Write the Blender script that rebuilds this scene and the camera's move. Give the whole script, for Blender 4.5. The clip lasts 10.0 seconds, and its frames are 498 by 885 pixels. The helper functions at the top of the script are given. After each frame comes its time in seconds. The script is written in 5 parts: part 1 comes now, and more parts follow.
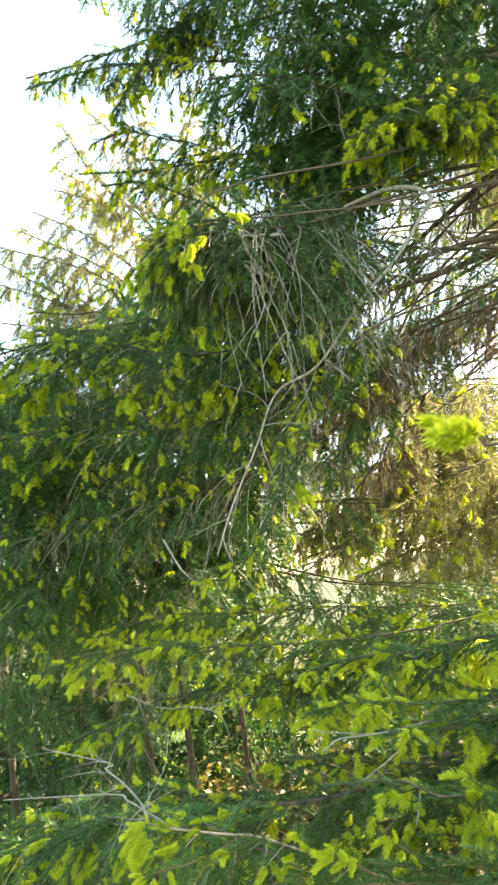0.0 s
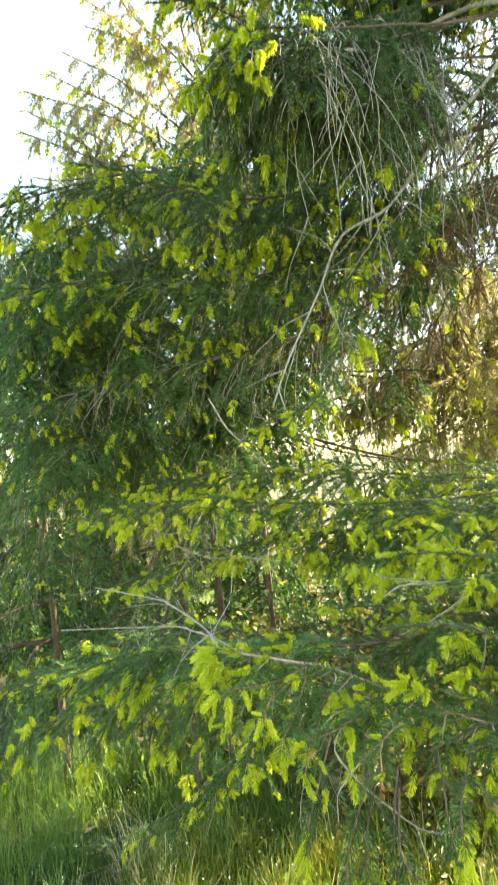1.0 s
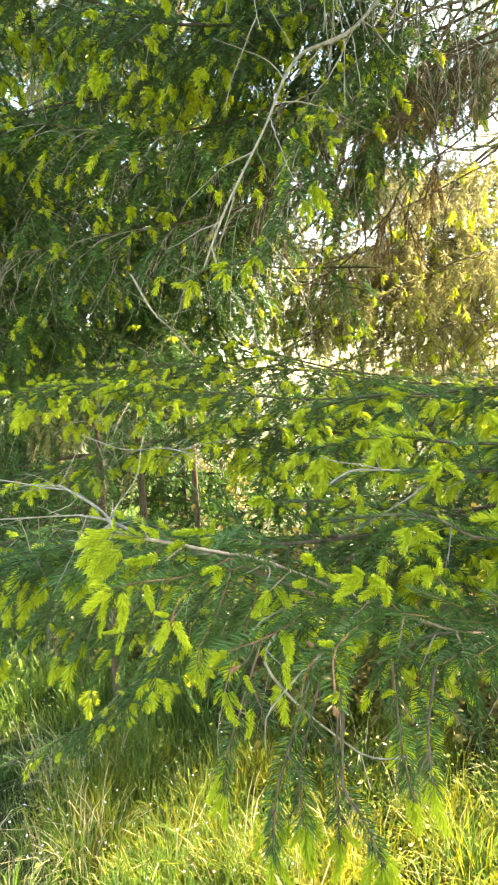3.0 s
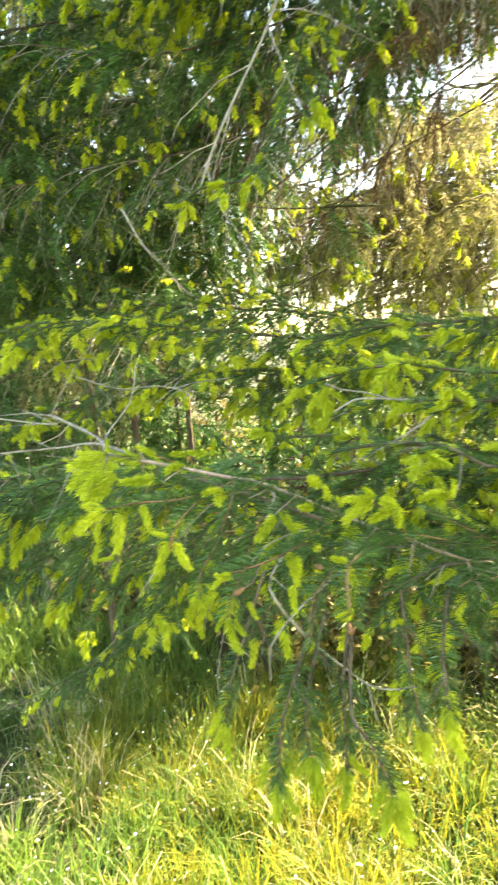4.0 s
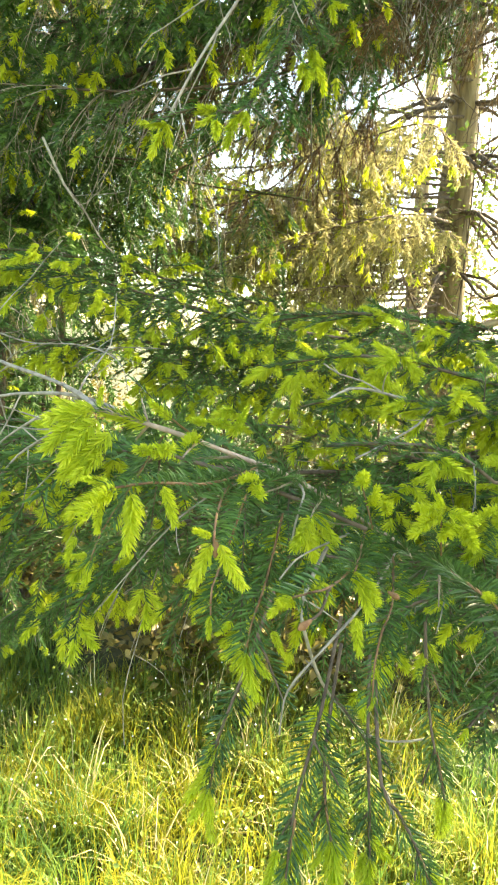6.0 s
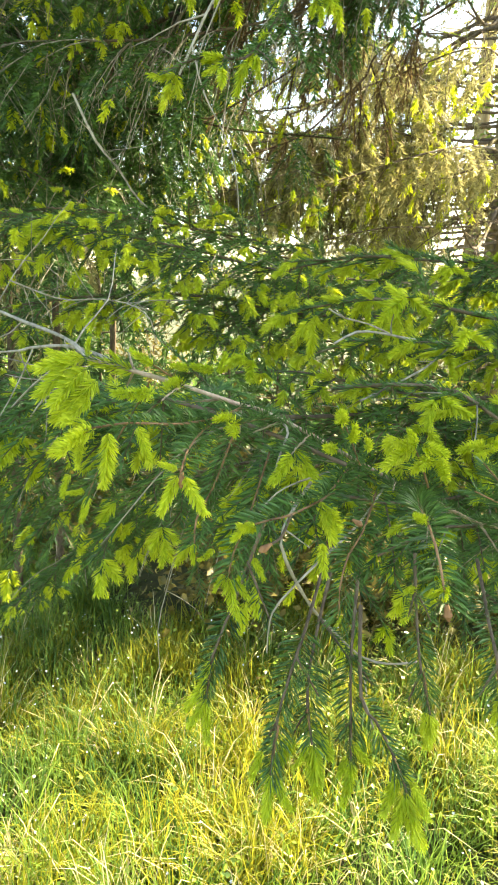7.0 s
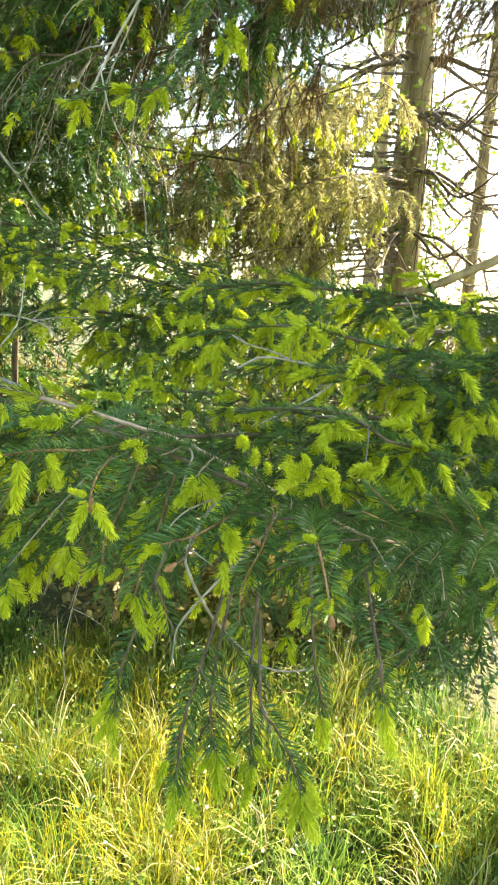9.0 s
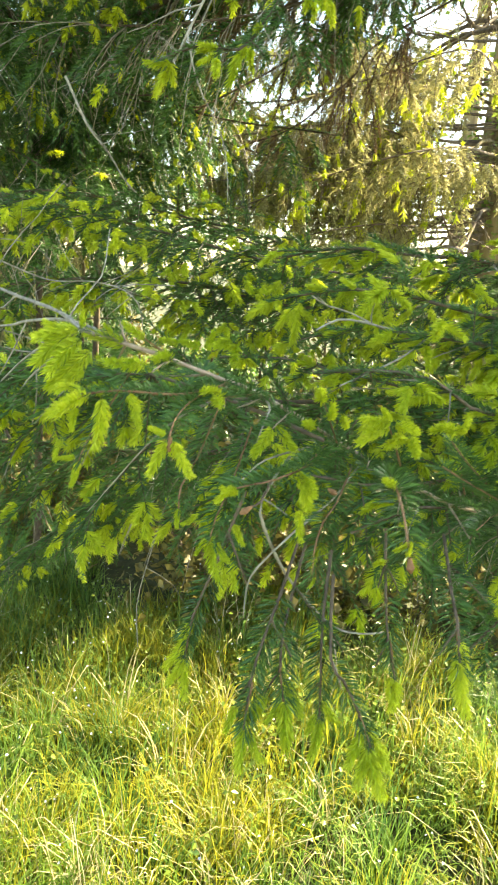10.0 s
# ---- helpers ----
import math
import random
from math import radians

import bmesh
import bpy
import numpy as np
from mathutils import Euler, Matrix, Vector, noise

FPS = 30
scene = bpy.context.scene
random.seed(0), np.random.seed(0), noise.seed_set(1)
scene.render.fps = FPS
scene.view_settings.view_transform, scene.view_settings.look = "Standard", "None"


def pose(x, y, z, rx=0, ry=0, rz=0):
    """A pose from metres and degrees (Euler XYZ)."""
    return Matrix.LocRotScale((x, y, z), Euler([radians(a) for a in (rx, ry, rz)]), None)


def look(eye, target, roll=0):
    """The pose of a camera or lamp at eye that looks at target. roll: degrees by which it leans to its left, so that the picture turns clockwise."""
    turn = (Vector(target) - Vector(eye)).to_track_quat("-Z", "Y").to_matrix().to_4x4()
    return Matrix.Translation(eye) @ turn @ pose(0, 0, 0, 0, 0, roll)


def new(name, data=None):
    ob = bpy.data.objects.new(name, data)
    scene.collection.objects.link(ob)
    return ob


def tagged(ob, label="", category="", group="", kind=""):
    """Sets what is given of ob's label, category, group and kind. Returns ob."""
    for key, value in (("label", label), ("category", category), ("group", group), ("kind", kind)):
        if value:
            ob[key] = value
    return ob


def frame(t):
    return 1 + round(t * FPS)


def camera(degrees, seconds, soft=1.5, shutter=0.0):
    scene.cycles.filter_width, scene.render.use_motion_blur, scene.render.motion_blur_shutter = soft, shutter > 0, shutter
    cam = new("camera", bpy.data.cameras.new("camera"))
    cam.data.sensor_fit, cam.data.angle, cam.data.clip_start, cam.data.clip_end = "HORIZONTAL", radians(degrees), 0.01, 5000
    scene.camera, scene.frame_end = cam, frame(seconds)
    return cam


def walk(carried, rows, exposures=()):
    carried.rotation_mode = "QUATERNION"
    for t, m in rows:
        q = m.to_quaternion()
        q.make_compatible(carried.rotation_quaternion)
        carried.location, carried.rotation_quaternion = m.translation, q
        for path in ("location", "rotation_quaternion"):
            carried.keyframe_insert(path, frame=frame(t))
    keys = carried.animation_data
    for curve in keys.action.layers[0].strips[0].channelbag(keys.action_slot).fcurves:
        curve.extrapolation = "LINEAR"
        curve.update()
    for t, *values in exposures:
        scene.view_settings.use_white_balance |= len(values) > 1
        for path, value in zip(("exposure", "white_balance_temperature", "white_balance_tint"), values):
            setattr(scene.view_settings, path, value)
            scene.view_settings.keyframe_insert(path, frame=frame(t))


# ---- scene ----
import itertools

cam = camera(41.1, 10.0, soft=1.8, shutter=0.25)
PATH = [
    (0, (0.409, 0.343, 1.779), (0.045, 2.268, 2.181), -9.4),
    (0.5, (0.341, 0.361, 1.756), (-0.107, 2.286, 2.06), -7.0),
    (1, (0.323, 0.397, 1.731), (-0.172, 2.334, 1.799), -6.9),
    (1.5, (0.313, 0.401, 1.712), (-0.157, 2.343, 1.62), -9.7),
    (2, (0.312, 0.41, 1.694), (-0.216, 2.331, 1.517), -9.2),
    (2.5, (0.292, 0.503, 1.67), (-0.12, 2.451, 1.486), -7.2),
    (2.7, (0.277, 0.562, 1.657), (-0.098, 2.52, 1.488), -5.6),
    (3.8, (0.286, 0.616, 1.619), (0.058, 2.586, 1.357), -5.3),
    (4, (0.264, 0.626, 1.608), (-0.045, 2.578, 1.3), -4.9),
    (4.5, (0.193, 0.684, 1.594), (-0.238, 2.61, 1.274), -5.3),
    (5, (0.133, 0.74, 1.592), (-0.009, 2.715, 1.313), -4.6),
    (5.5, (0.111, 0.767, 1.582), (0.15, 2.747, 1.297), 1.1),
    (5.7, (0.116, 0.762, 1.573), (0.259, 2.737, 1.293), 4.5),
    (6.8, (0.178, 0.731, 1.578), (0.159, 2.672, 1.096), 1.9),
    (7, (0.181, 0.723, 1.576), (0.131, 2.665, 1.099), 1.8),
    (7.5, (0.178, 0.699, 1.583), (0.186, 2.656, 1.17), 1.5),
    (8, (0.164, 0.702, 1.595), (0.161, 2.662, 1.196), 0.7),
    (8.5, (0.165, 0.7, 1.592), (0.278, 2.66, 1.207), 2.8),
    (9, (0.182, 0.697, 1.591), (0.407, 2.638, 1.161), 3.7),
    (9.5, (0.201, 0.688, 1.602), (0.314, 2.624, 1.114), 3.3),
    (10, (0.18, 0.696, 1.569), (0.191, 2.634, 1.075), 4.0),
]
walk(cam, [(t, look(eye, target, roll)) for t, eye, target, roll in PATH], exposures=((0.0, 2.88, 8600, 7), (2.5, 3.14, 9000, 9), (5.0, 3.16, 9000, 8), (7.0, 2.83, 8800, 4), (10.0, 2.76, 8700, 3)))

# ---- sky and sun ----
SUN_AZ, SUN_EL = radians(50), radians(38)      # clockwise from +y, and above the horizon
world = bpy.data.worlds.new("sky")
scene.world = world
world.use_nodes = True
sky = world.node_tree.nodes.new("ShaderNodeTexSky")
sky.sky_type, sky.sun_disc = "NISHITA", False
sky.sun_elevation, sky.sun_rotation = SUN_EL, SUN_AZ
sky.air_density, sky.dust_density = 1.0, 0.7
back = world.node_tree.nodes["Background"]
back.inputs["Strength"].default_value = 0.125
world.node_tree.links.new(sky.outputs["Color"], back.inputs["Color"])
sun = new("sun", bpy.data.lights.new("sun", "SUN"))
sun.data.energy, sun.data.angle, sun.data.color = 5.0, radians(0.5), (1.0, 0.91, 0.74)
to_sun = Vector((math.sin(SUN_AZ) * math.cos(SUN_EL), math.cos(SUN_AZ) * math.cos(SUN_EL), math.sin(SUN_EL)))
sun.matrix_world = look(to_sun * 30, (0, 0, 0))


# ---- materials ----
def leafy(name, dark, light, sheer=0.35, rough=0.45, patch=6.0, gloss=0.4):
    """Thin green matter: a colour that changes from piece to piece and in soft patches, and lets light through."""
    m = bpy.data.materials.new(name)
    m.use_nodes = True
    nt = m.node_tree
    n, ln = nt.nodes, nt.links
    out, p = n["Material Output"], n["Principled BSDF"]
    geo, coord = n.new("ShaderNodeNewGeometry"), n.new("ShaderNodeNewGeometry")
    noi = n.new("ShaderNodeTexNoise")
    noi.inputs["Scale"].default_value, noi.inputs["Detail"].default_value = patch, 3
    ln.new(coord.outputs["Position"], noi.inputs["Vector"])
    add = n.new("ShaderNodeMath")
    add.operation = "MULTIPLY_ADD"
    add.inputs[1].default_value, add.inputs[2].default_value = 0.55, 0.0
    ln.new(geo.outputs["Random Per Island"], add.inputs[0])
    ln.new(noi.outputs["Fac"], add.inputs[2])
    ramp = n.new("ShaderNodeValToRGB")
    ramp.color_ramp.elements[0].position, ramp.color_ramp.elements[0].color = 0.3, (*dark, 1)
    ramp.color_ramp.elements[1].position, ramp.color_ramp.elements[1].color = 1.0, (*light, 1)
    ln.new(add.outputs[0], ramp.inputs["Fac"])
    ln.new(ramp.outputs["Color"], p.inputs["Base Color"])
    p.inputs["Roughness"].default_value = rough
    p.inputs["Specular IOR Level"].default_value = gloss
    tr, mix = n.new("ShaderNodeBsdfTranslucent"), n.new("ShaderNodeMixShader")
    ln.new(ramp.outputs["Color"], tr.inputs["Color"])
    mix.inputs["Fac"].default_value = sheer
    ln.new(p.outputs[0], mix.inputs[1])
    ln.new(tr.outputs[0], mix.inputs[2])
    ln.new(mix.outputs[0], out.inputs["Surface"])
    return m


def barky(name, dark, light, scale=60.0, rough=0.85, bump=0.5, stretch=0.35):
    """Bark, dead wood and soil: two sizes of noise in colour and relief."""
    m = bpy.data.materials.new(name)
    m.use_nodes = True
    n, ln = m.node_tree.nodes, m.node_tree.links
    p = n["Principled BSDF"]
    geo, mapping = n.new("ShaderNodeNewGeometry"), n.new("ShaderNodeMapping")
    mapping.inputs["Scale"].default_value = (1, 1, stretch)
    ln.new(geo.outputs["Position"], mapping.inputs["Vector"])
    fine, wide = n.new("ShaderNodeTexNoise"), n.new("ShaderNodeTexNoise")
    fine.inputs["Scale"].default_value, fine.inputs["Detail"].default_value = scale, 6
    wide.inputs["Scale"].default_value, wide.inputs["Detail"].default_value = scale / 9, 3
    for t in (fine, wide):
        ln.new(mapping.outputs[0], t.inputs["Vector"])
    add = n.new("ShaderNodeMath")
    add.operation = "MULTIPLY_ADD"
    add.inputs[1].default_value = 0.6
    ln.new(fine.outputs["Fac"], add.inputs[0])
    half = n.new("ShaderNodeMath")
    half.operation = "MULTIPLY"
    half.inputs[1].default_value = 0.4
    ln.new(wide.outputs["Fac"], half.inputs[0])
    ln.new(half.outputs[0], add.inputs[2])
    ramp = n.new("ShaderNodeValToRGB")
    ramp.color_ramp.elements[0].position, ramp.color_ramp.elements[0].color = 0.36, (*dark, 1)
    ramp.color_ramp.elements[1].position, ramp.color_ramp.elements[1].color = 0.66, (*light, 1)
    ln.new(add.outputs[0], ramp.inputs["Fac"])
    ln.new(ramp.outputs["Color"], p.inputs["Base Color"])
    p.inputs["Roughness"].default_value = rough
    b = n.new("ShaderNodeBump")
    b.inputs["Strength"].default_value, b.inputs["Distance"].default_value = bump, 0.6 / scale
    ln.new(fine.outputs["Fac"], b.inputs["Height"])
    ln.new(b.outputs[0], p.inputs["Normal"])
    return m


M_NEW = leafy("new_shoot_green", (0.27, 0.40, 0.022), (0.66, 0.70, 0.070), 0.48, 0.5, 9, 0.3)
M_OLD = leafy("old_needle_green", (0.009, 0.038, 0.013), (0.092, 0.200, 0.046), 0.28, 0.42, 7, 0.4)
# sun glow through the far needles is put into this paler, yellower colour
M_FAR = leafy("far_needle_sunlit", (0.12, 0.125, 0.045), (0.42, 0.39, 0.18), 0.52, 0.5, 1.5)
M_GRASS = leafy("grass_green", (0.04, 0.14, 0.045), (0.22, 0.34, 0.06), 0.45, 0.42, 3.2, 0.35)
# sunlit patches of the meadow, put into the grass colour as gold
M_GOLD = leafy("sunlit_grass_gold", (0.10, 0.17, 0.018), (0.37, 0.35, 0.042), 0.45, 0.42, 5, 0.35)
M_STRAW = leafy("dry_straw", (0.34, 0.28, 0.14), (0.62, 0.55, 0.34), 0.3, 0.6, 3)
M_LEAF = leafy("broad_leaf_green", (0.07, 0.15, 0.025), (0.25, 0.34, 0.06), 0.38, 0.32, 4, 0.6)
M_RUST = leafy("dead_needle_brown", (0.07, 0.045, 0.022), (0.25, 0.165, 0.08), 0.2, 0.6, 8, 0.2)
M_SHRUB = leafy("shrub_leaf", (0.03, 0.04, 0.012), (0.24, 0.19, 0.05), 0.35, 0.45, 1.2)
M_PETAL = leafy("petal_white", (0.36, 0.44, 0.78), (0.80, 0.82, 0.90), 0.3, 0.6, 5)
M_BARK = barky("spruce_bark", (0.06, 0.042, 0.03), (0.22, 0.16, 0.11), 70)
M_TWIG = barky("twig_bark", (0.05, 0.035, 0.022), (0.17, 0.12, 0.08), 160)
M_BROWN = barky("side_twig_bark", (0.13, 0.06, 0.03), (0.32, 0.18, 0.09), 200)
M_PINK = barky("young_twig_bark", (0.22, 0.15, 0.11), (0.52, 0.40, 0.31), 160)
M_DEAD = barky("dead_twig_grey", (0.15, 0.13, 0.10), (0.40, 0.36, 0.30), 140)
M_BUD = barky("bud_scale_brown", (0.18, 0.08, 0.035), (0.36, 0.19, 0.09), 300)
M_TRUNK = barky("far_trunk_bark", (0.14, 0.10, 0.05), (0.42, 0.32, 0.17), 26, stretch=0.2)
M_SOIL = barky("meadow_soil", (0.022, 0.034, 0.010), (0.075, 0.080, 0.028), 14, stretch=1.0)


# ---- building tools ----
def part(name, verts, faces, material, parent=None, label="", smooth=False):
    """One mesh object from arrays, under a thing or a part."""
    verts, faces = np.asarray(verts, np.float32).reshape(-1, 3), np.asarray(faces, np.int32)
    k = faces.shape[1]
    me = bpy.data.meshes.new(name)
    me.vertices.add(len(verts))
    me.vertices.foreach_set("co", verts.ravel())
    me.loops.add(faces.size)
    me.loops.foreach_set("vertex_index", faces.ravel())
    me.polygons.add(len(faces))
    me.polygons.foreach_set("loop_start", np.arange(0, faces.size, k, dtype=np.int32))
    me.polygons.foreach_set("loop_total", np.full(len(faces), k, np.int32))
    if smooth:
        me.polygons.foreach_set("use_smooth", np.ones(len(faces), bool))
    me.materials.append(material)
    me.update(calc_edges=True)
    ob = new(name, me)
    ob.parent = parent
    return tagged(ob, label)


def unit(v):
    return v / (np.linalg.norm(v) + 1e-12)


def smooth_line(ctrl, step):
    """A Catmull-Rom line through some points, at about even steps."""
    c = np.array(ctrl, float)
    c = np.vstack([2 * c[0] - c[1], c, 2 * c[-1] - c[-2]])
    out = []
    for i in range(1, len(c) - 2):
        n = max(2, int(np.linalg.norm(c[i + 1] - c[i]) / step))
        for t in np.arange(n) / n:
            a, b, d, e = c[i - 1], c[i], c[i + 1], c[i + 2]
            out.append(0.5 * (2 * b + (d - a) * t + (2 * a - 5 * b + 4 * d - e) * t * t + (3 * b - a - 3 * d + e) * t ** 3))
    out.append(c[-2])
    return np.array(out)


def tube(line, r0, r1, sides=5, rough=0.0, rng=None, power=1.0):
    """A tapered round stem along a line: vertices and four-cornered faces."""
    line = np.asarray(line)
    n = len(line)
    tan = np.gradient(line, axis=0)
    tan /= np.linalg.norm(tan, axis=1)[:, None] + 1e-12
    ref = np.array([0.0, 0, 1]) if abs(tan[:, 2].mean()) < 0.8 else np.array([1.0, 0, 0])
    u = np.cross(tan, ref)
    u /= np.linalg.norm(u, axis=1)[:, None] + 1e-12
    v = np.cross(tan, u)
    rad = (r0 + (r1 - r0) * np.linspace(0, 1, n) ** power)[:, None]
    if rough and rng is not None:
        rad = rad * (1 + rough * rng.normal(size=(n, 1)))
    ang = np.arange(sides) * 2 * np.pi / sides
    ring = (line[:, None] + rad[:, None] * (np.cos(ang)[None, :, None] * u[:, None] + np.sin(ang)[None, :, None] * v[:, None]))
    i, j = np.meshgrid(np.arange(n - 1), np.arange(sides), indexing="ij")
    a, b = i * sides + j, i * sides + (j + 1) % sides
    return ring.reshape(-1, 3), np.stack([a, b, b + sides, a + sides], -1).reshape(-1, 4)


def brush(count, length, needle, width, lean, seed, fine=True, flat=0.0, taper=0.25, curve=0.0, close=0.45):
    """Needles round a short axis along +z: lean is their angle from the axis, flat presses them to the sides."""
    rng = np.random.default_rng(seed)
    k = np.arange(count)
    h = (k + rng.random(count)) / count
    az = k * 2.39996 + rng.normal(0, 0.25, count)
    rad = np.stack([np.cos(az), np.sin(az) * (1 - flat)], 1)
    rad /= np.linalg.norm(rad, axis=1)[:, None] + 1e-9
    rad[:, 1] = np.where(flat > 0, np.abs(rad[:, 1]) * 0.8 - 0.15, rad[:, 1])
    ang = np.radians(lean * (1.15 - close * h) + rng.normal(0, 6, count))
    ln = needle * (1 - taper * h ** 3) * rng.uniform(0.82, 1.12, count)
    d = np.stack([np.sin(ang) * rad[:, 0], np.sin(ang) * rad[:, 1], np.cos(ang)], 1)
    base = np.stack([0 * h, 0 * h, h * length], 1)
    base[:, 1] -= curve * h * h * length
    roll = rng.normal(size=(count, 3))
    w = np.cross(d, roll)
    w /= np.linalg.norm(w, axis=1)[:, None] + 1e-9
    w *= width / 2
    bend = np.array([0, 0, 1.0]) * 0.10
    tip = base + d * ln[:, None] + bend * ln[:, None]
    mid = base + d * ln[:, None] * 0.6
    if fine:
        v = np.stack([base, mid + w, tip, mid - w], 1).reshape(-1, 3)
        f = ((np.arange(count) * 4)[:, None, None] + np.array([[0, 1, 2], [0, 2, 3]])).reshape(-1, 3)
    else:
        v = np.stack([base - w, base + w, tip], 1).reshape(-1, 3)
        f = (np.arange(count) * 3)[:, None] + np.arange(3)
    return v, f


def placed(template, at, ahead, up, size):
    """Many copies of a brush in one pair of arrays: each stands at a point, with +z along ahead and +y near up."""
    v, f = template
    at, ahead, up, size = (np.asarray(q, float) for q in (at, ahead, up, size))
    z = ahead / (np.linalg.norm(ahead, axis=1)[:, None] + 1e-12)
    x = np.cross(up, z)
    x /= np.linalg.norm(x, axis=1)[:, None] + 1e-9
    y = np.cross(z, x)
    out = at[:, None] + size[:, None, None] * (v[None, :, 0, None] * x[:, None] + v[None, :, 1, None] * y[:, None] + v[None, :, 2, None] * z[:, None])
    return out.reshape(-1, 3), (f[None] + (np.arange(len(at)) * len(v))[:, None, None]).reshape(-1, f.shape[1])


def joined(pairs):
    vs, fs, n = [], [], 0
    for v, f in pairs:
        vs.append(v), fs.append(f + n)
        n += len(v)
    return np.concatenate(vs), np.concatenate(fs)


# old needles on a stretch of twig, and this year's shoots, fine for near branches and coarser with distance
OLD = {"near": [brush(72, 0.05, 0.0162, 0.0012, 66, s, True, 0.4, 0.0) for s in range(4)],
       "close": [brush(56, 0.05, 0.0165, 0.0019, 58, s, False, 0.3, 0.0) for s in range(4)],
       "mid": [brush(26, 0.05, 0.0175, 0.0030, 56, s, False, 0.3, 0.0) for s in range(4)],
       "coarse": [brush(18, 0.07, 0.023, 0.0056, 56, s, False, 0.2, 0.0) for s in range(4)],
       "far": [brush(16, 0.09, 0.036, 0.0084, 55, s, False, 0.0, 0.0) for s in range(4)],
       "crown": [brush(10, 0.12, 0.060, 0.0200, 55, s, False, 0.0, 0.0) for s in range(4)]}
SEG = {"near": 0.05, "close": 0.05, "mid": 0.05, "coarse": 0.07, "far": 0.09, "crown": 0.12}
NEW = {"near": [brush(230, 0.0290, 0.0088, 0.00110, 42, 10 + s, True, 0.0, 0.25, 0.4 * s / 5, 0.42) for s in range(6)],
       "close": [brush(150, 0.0270, 0.0108, 0.0021, 44, 40 + s, False, 0.0, 0.25, 0.1 * s, 0.5) for s in range(5)],
       "mid": [brush(84, 0.0200, 0.0112, 0.0024, 48, 20 + s, False, 0.0, 0.25, 0.12 * s, 0.5) for s in range(4)],
       "coarse": [brush(34, 0.020, 0.0122, 0.0042, 48, 25 + s, False, 0.0, 0.25, 0.15, 0.5) for s in range(3)],
       "far": [brush(12, 0.04, 0.034, 0.0090, 40, 30 + s, False) for s in range(3)],
       "crown": [brush(8, 0.04, 0.04, 0.0120, 40, 35 + s, False) for s in range(3)]}
SHOOT_MESH = {"near": [], "close": [], "mid": []}


class Growth:
    """What grows on one limb: live wood, dead wood, old needles and new shoots."""

    def __init__(self, detail, seed):
        self.detail, self.rng = detail, np.random.default_rng(seed)
        self.wood, self.dead, self.seg, self.shoot, self.side = [], [], [], [], []

    def stem(self, p, d, length, r, droop, wander=0.05, dead=False, step=0.0):
        """A twig that starts at p along d and bends down by droop; returns its line."""
        step = step or {"near": 0.02, "close": 0.022, "mid": 0.026, "coarse": 0.04}.get(self.detail, 0.06)
        n = max(3, int(length / step))
        line, d = [np.array(p, float)], unit(np.array(d, float))
        for i in range(n):
            d = unit(d + np.array([0, 0, -droop]) * step / 0.03 + self.rng.normal(0, wander, 3))
            line.append(line[-1] + d * length / n)
        line = np.array(line)
        if dead or self.detail in ("near", "close", "mid"):
            (self.dead if dead else self.wood).append(tube(line, r, r * 0.45, {"near": 5}.get(self.detail, 3)))
        return line

    def needles(self, line, start=0.0):
        cut = np.concatenate([[0], np.cumsum(np.linalg.norm(np.diff(line, axis=0), axis=1))])
        s = start * cut[-1]
        L = SEG[self.detail]
        while s < cut[-1] - 0.3 * L:
            e = min(s + L, cut[-1])
            a, b = (np.array([np.interp(q, cut, line[:, k]) for k in range(3)]) for q in (s, e))
            self.seg.append((a, b - a, (e - s) / L))
            s += L * 0.92

    def tip(self, p, d, size=1.0):
        self.shoot.append((np.array(p), unit(unit(np.array(d)) + np.array([0, 0, -0.6])), size * (1.0 if self.detail == "near" else 1.08 if self.detail == "close" else 1.15)))

    def ends(self, line, chance, size=1.0):
        """New shoots at the end of a twig: one ahead, and often one or two aside."""
        rng = self.rng
        if rng.random() > chance * (0.62 if self.detail == "mid" else 0.6):
            return
        d = unit(line[-1] - line[-2])
        side = unit(np.cross(d, (0, 0, 1)) + 1e-6)
        self.tip(line[-1], d + rng.normal(0, 0.12, 3), size * rng.uniform(0.8, 1.15))
        for s in (-1, 1):
            if rng.random() < 0.62:
                self.tip(line[-1] - d * 0.012, d * 0.5 + s * side * 0.85 + rng.normal(0, 0.2, 3), size * rng.uniform(0.65, 0.95))

    def twig(self, p, d, length, r, droop, chance, dead=0.0, size=1.0, depth=1):
        """A side twig with its own smaller twigs, needles and shoots."""
        rng = self.rng
        if rng.random() < dead:
            line = self.stem(p, d, length * rng.uniform(0.7, 1.2), r * 0.8, droop * 1.1, 0.09, True)
            for i in range(2, len(line) - 1, 2):
                if rng.random() < 0.6:
                    self.stem(line[i], unit(line[i] - line[i - 1]) + rng.normal(0, 0.6, 3), length * rng.uniform(0.12, 0.4), r * 0.5, droop, 0.12, True)
            return
        line = self.stem(p, d, length, r, droop)
        self.needles(line)
        self.ends(line, chance, size)
        if depth and length > 0.07:
            gap = {"far": 0.10, "crown": 0.14}.get(self.detail, 0.032)
            total = len(line) - 1
            along = np.arange(0.25, 0.95, max(gap / length, 0.12))
            for q, s in zip(along, np.resize([1, -1], len(along))):
                i = min(total - 1, max(1, int(q * total)))
                t = unit(line[i + 1] - line[i - 1])
                side = unit(np.cross(t, (0, 0, 1)) + 1e-6)
                sub = length * (1 - q) * rng.uniform(0.45, 0.75) + 0.025
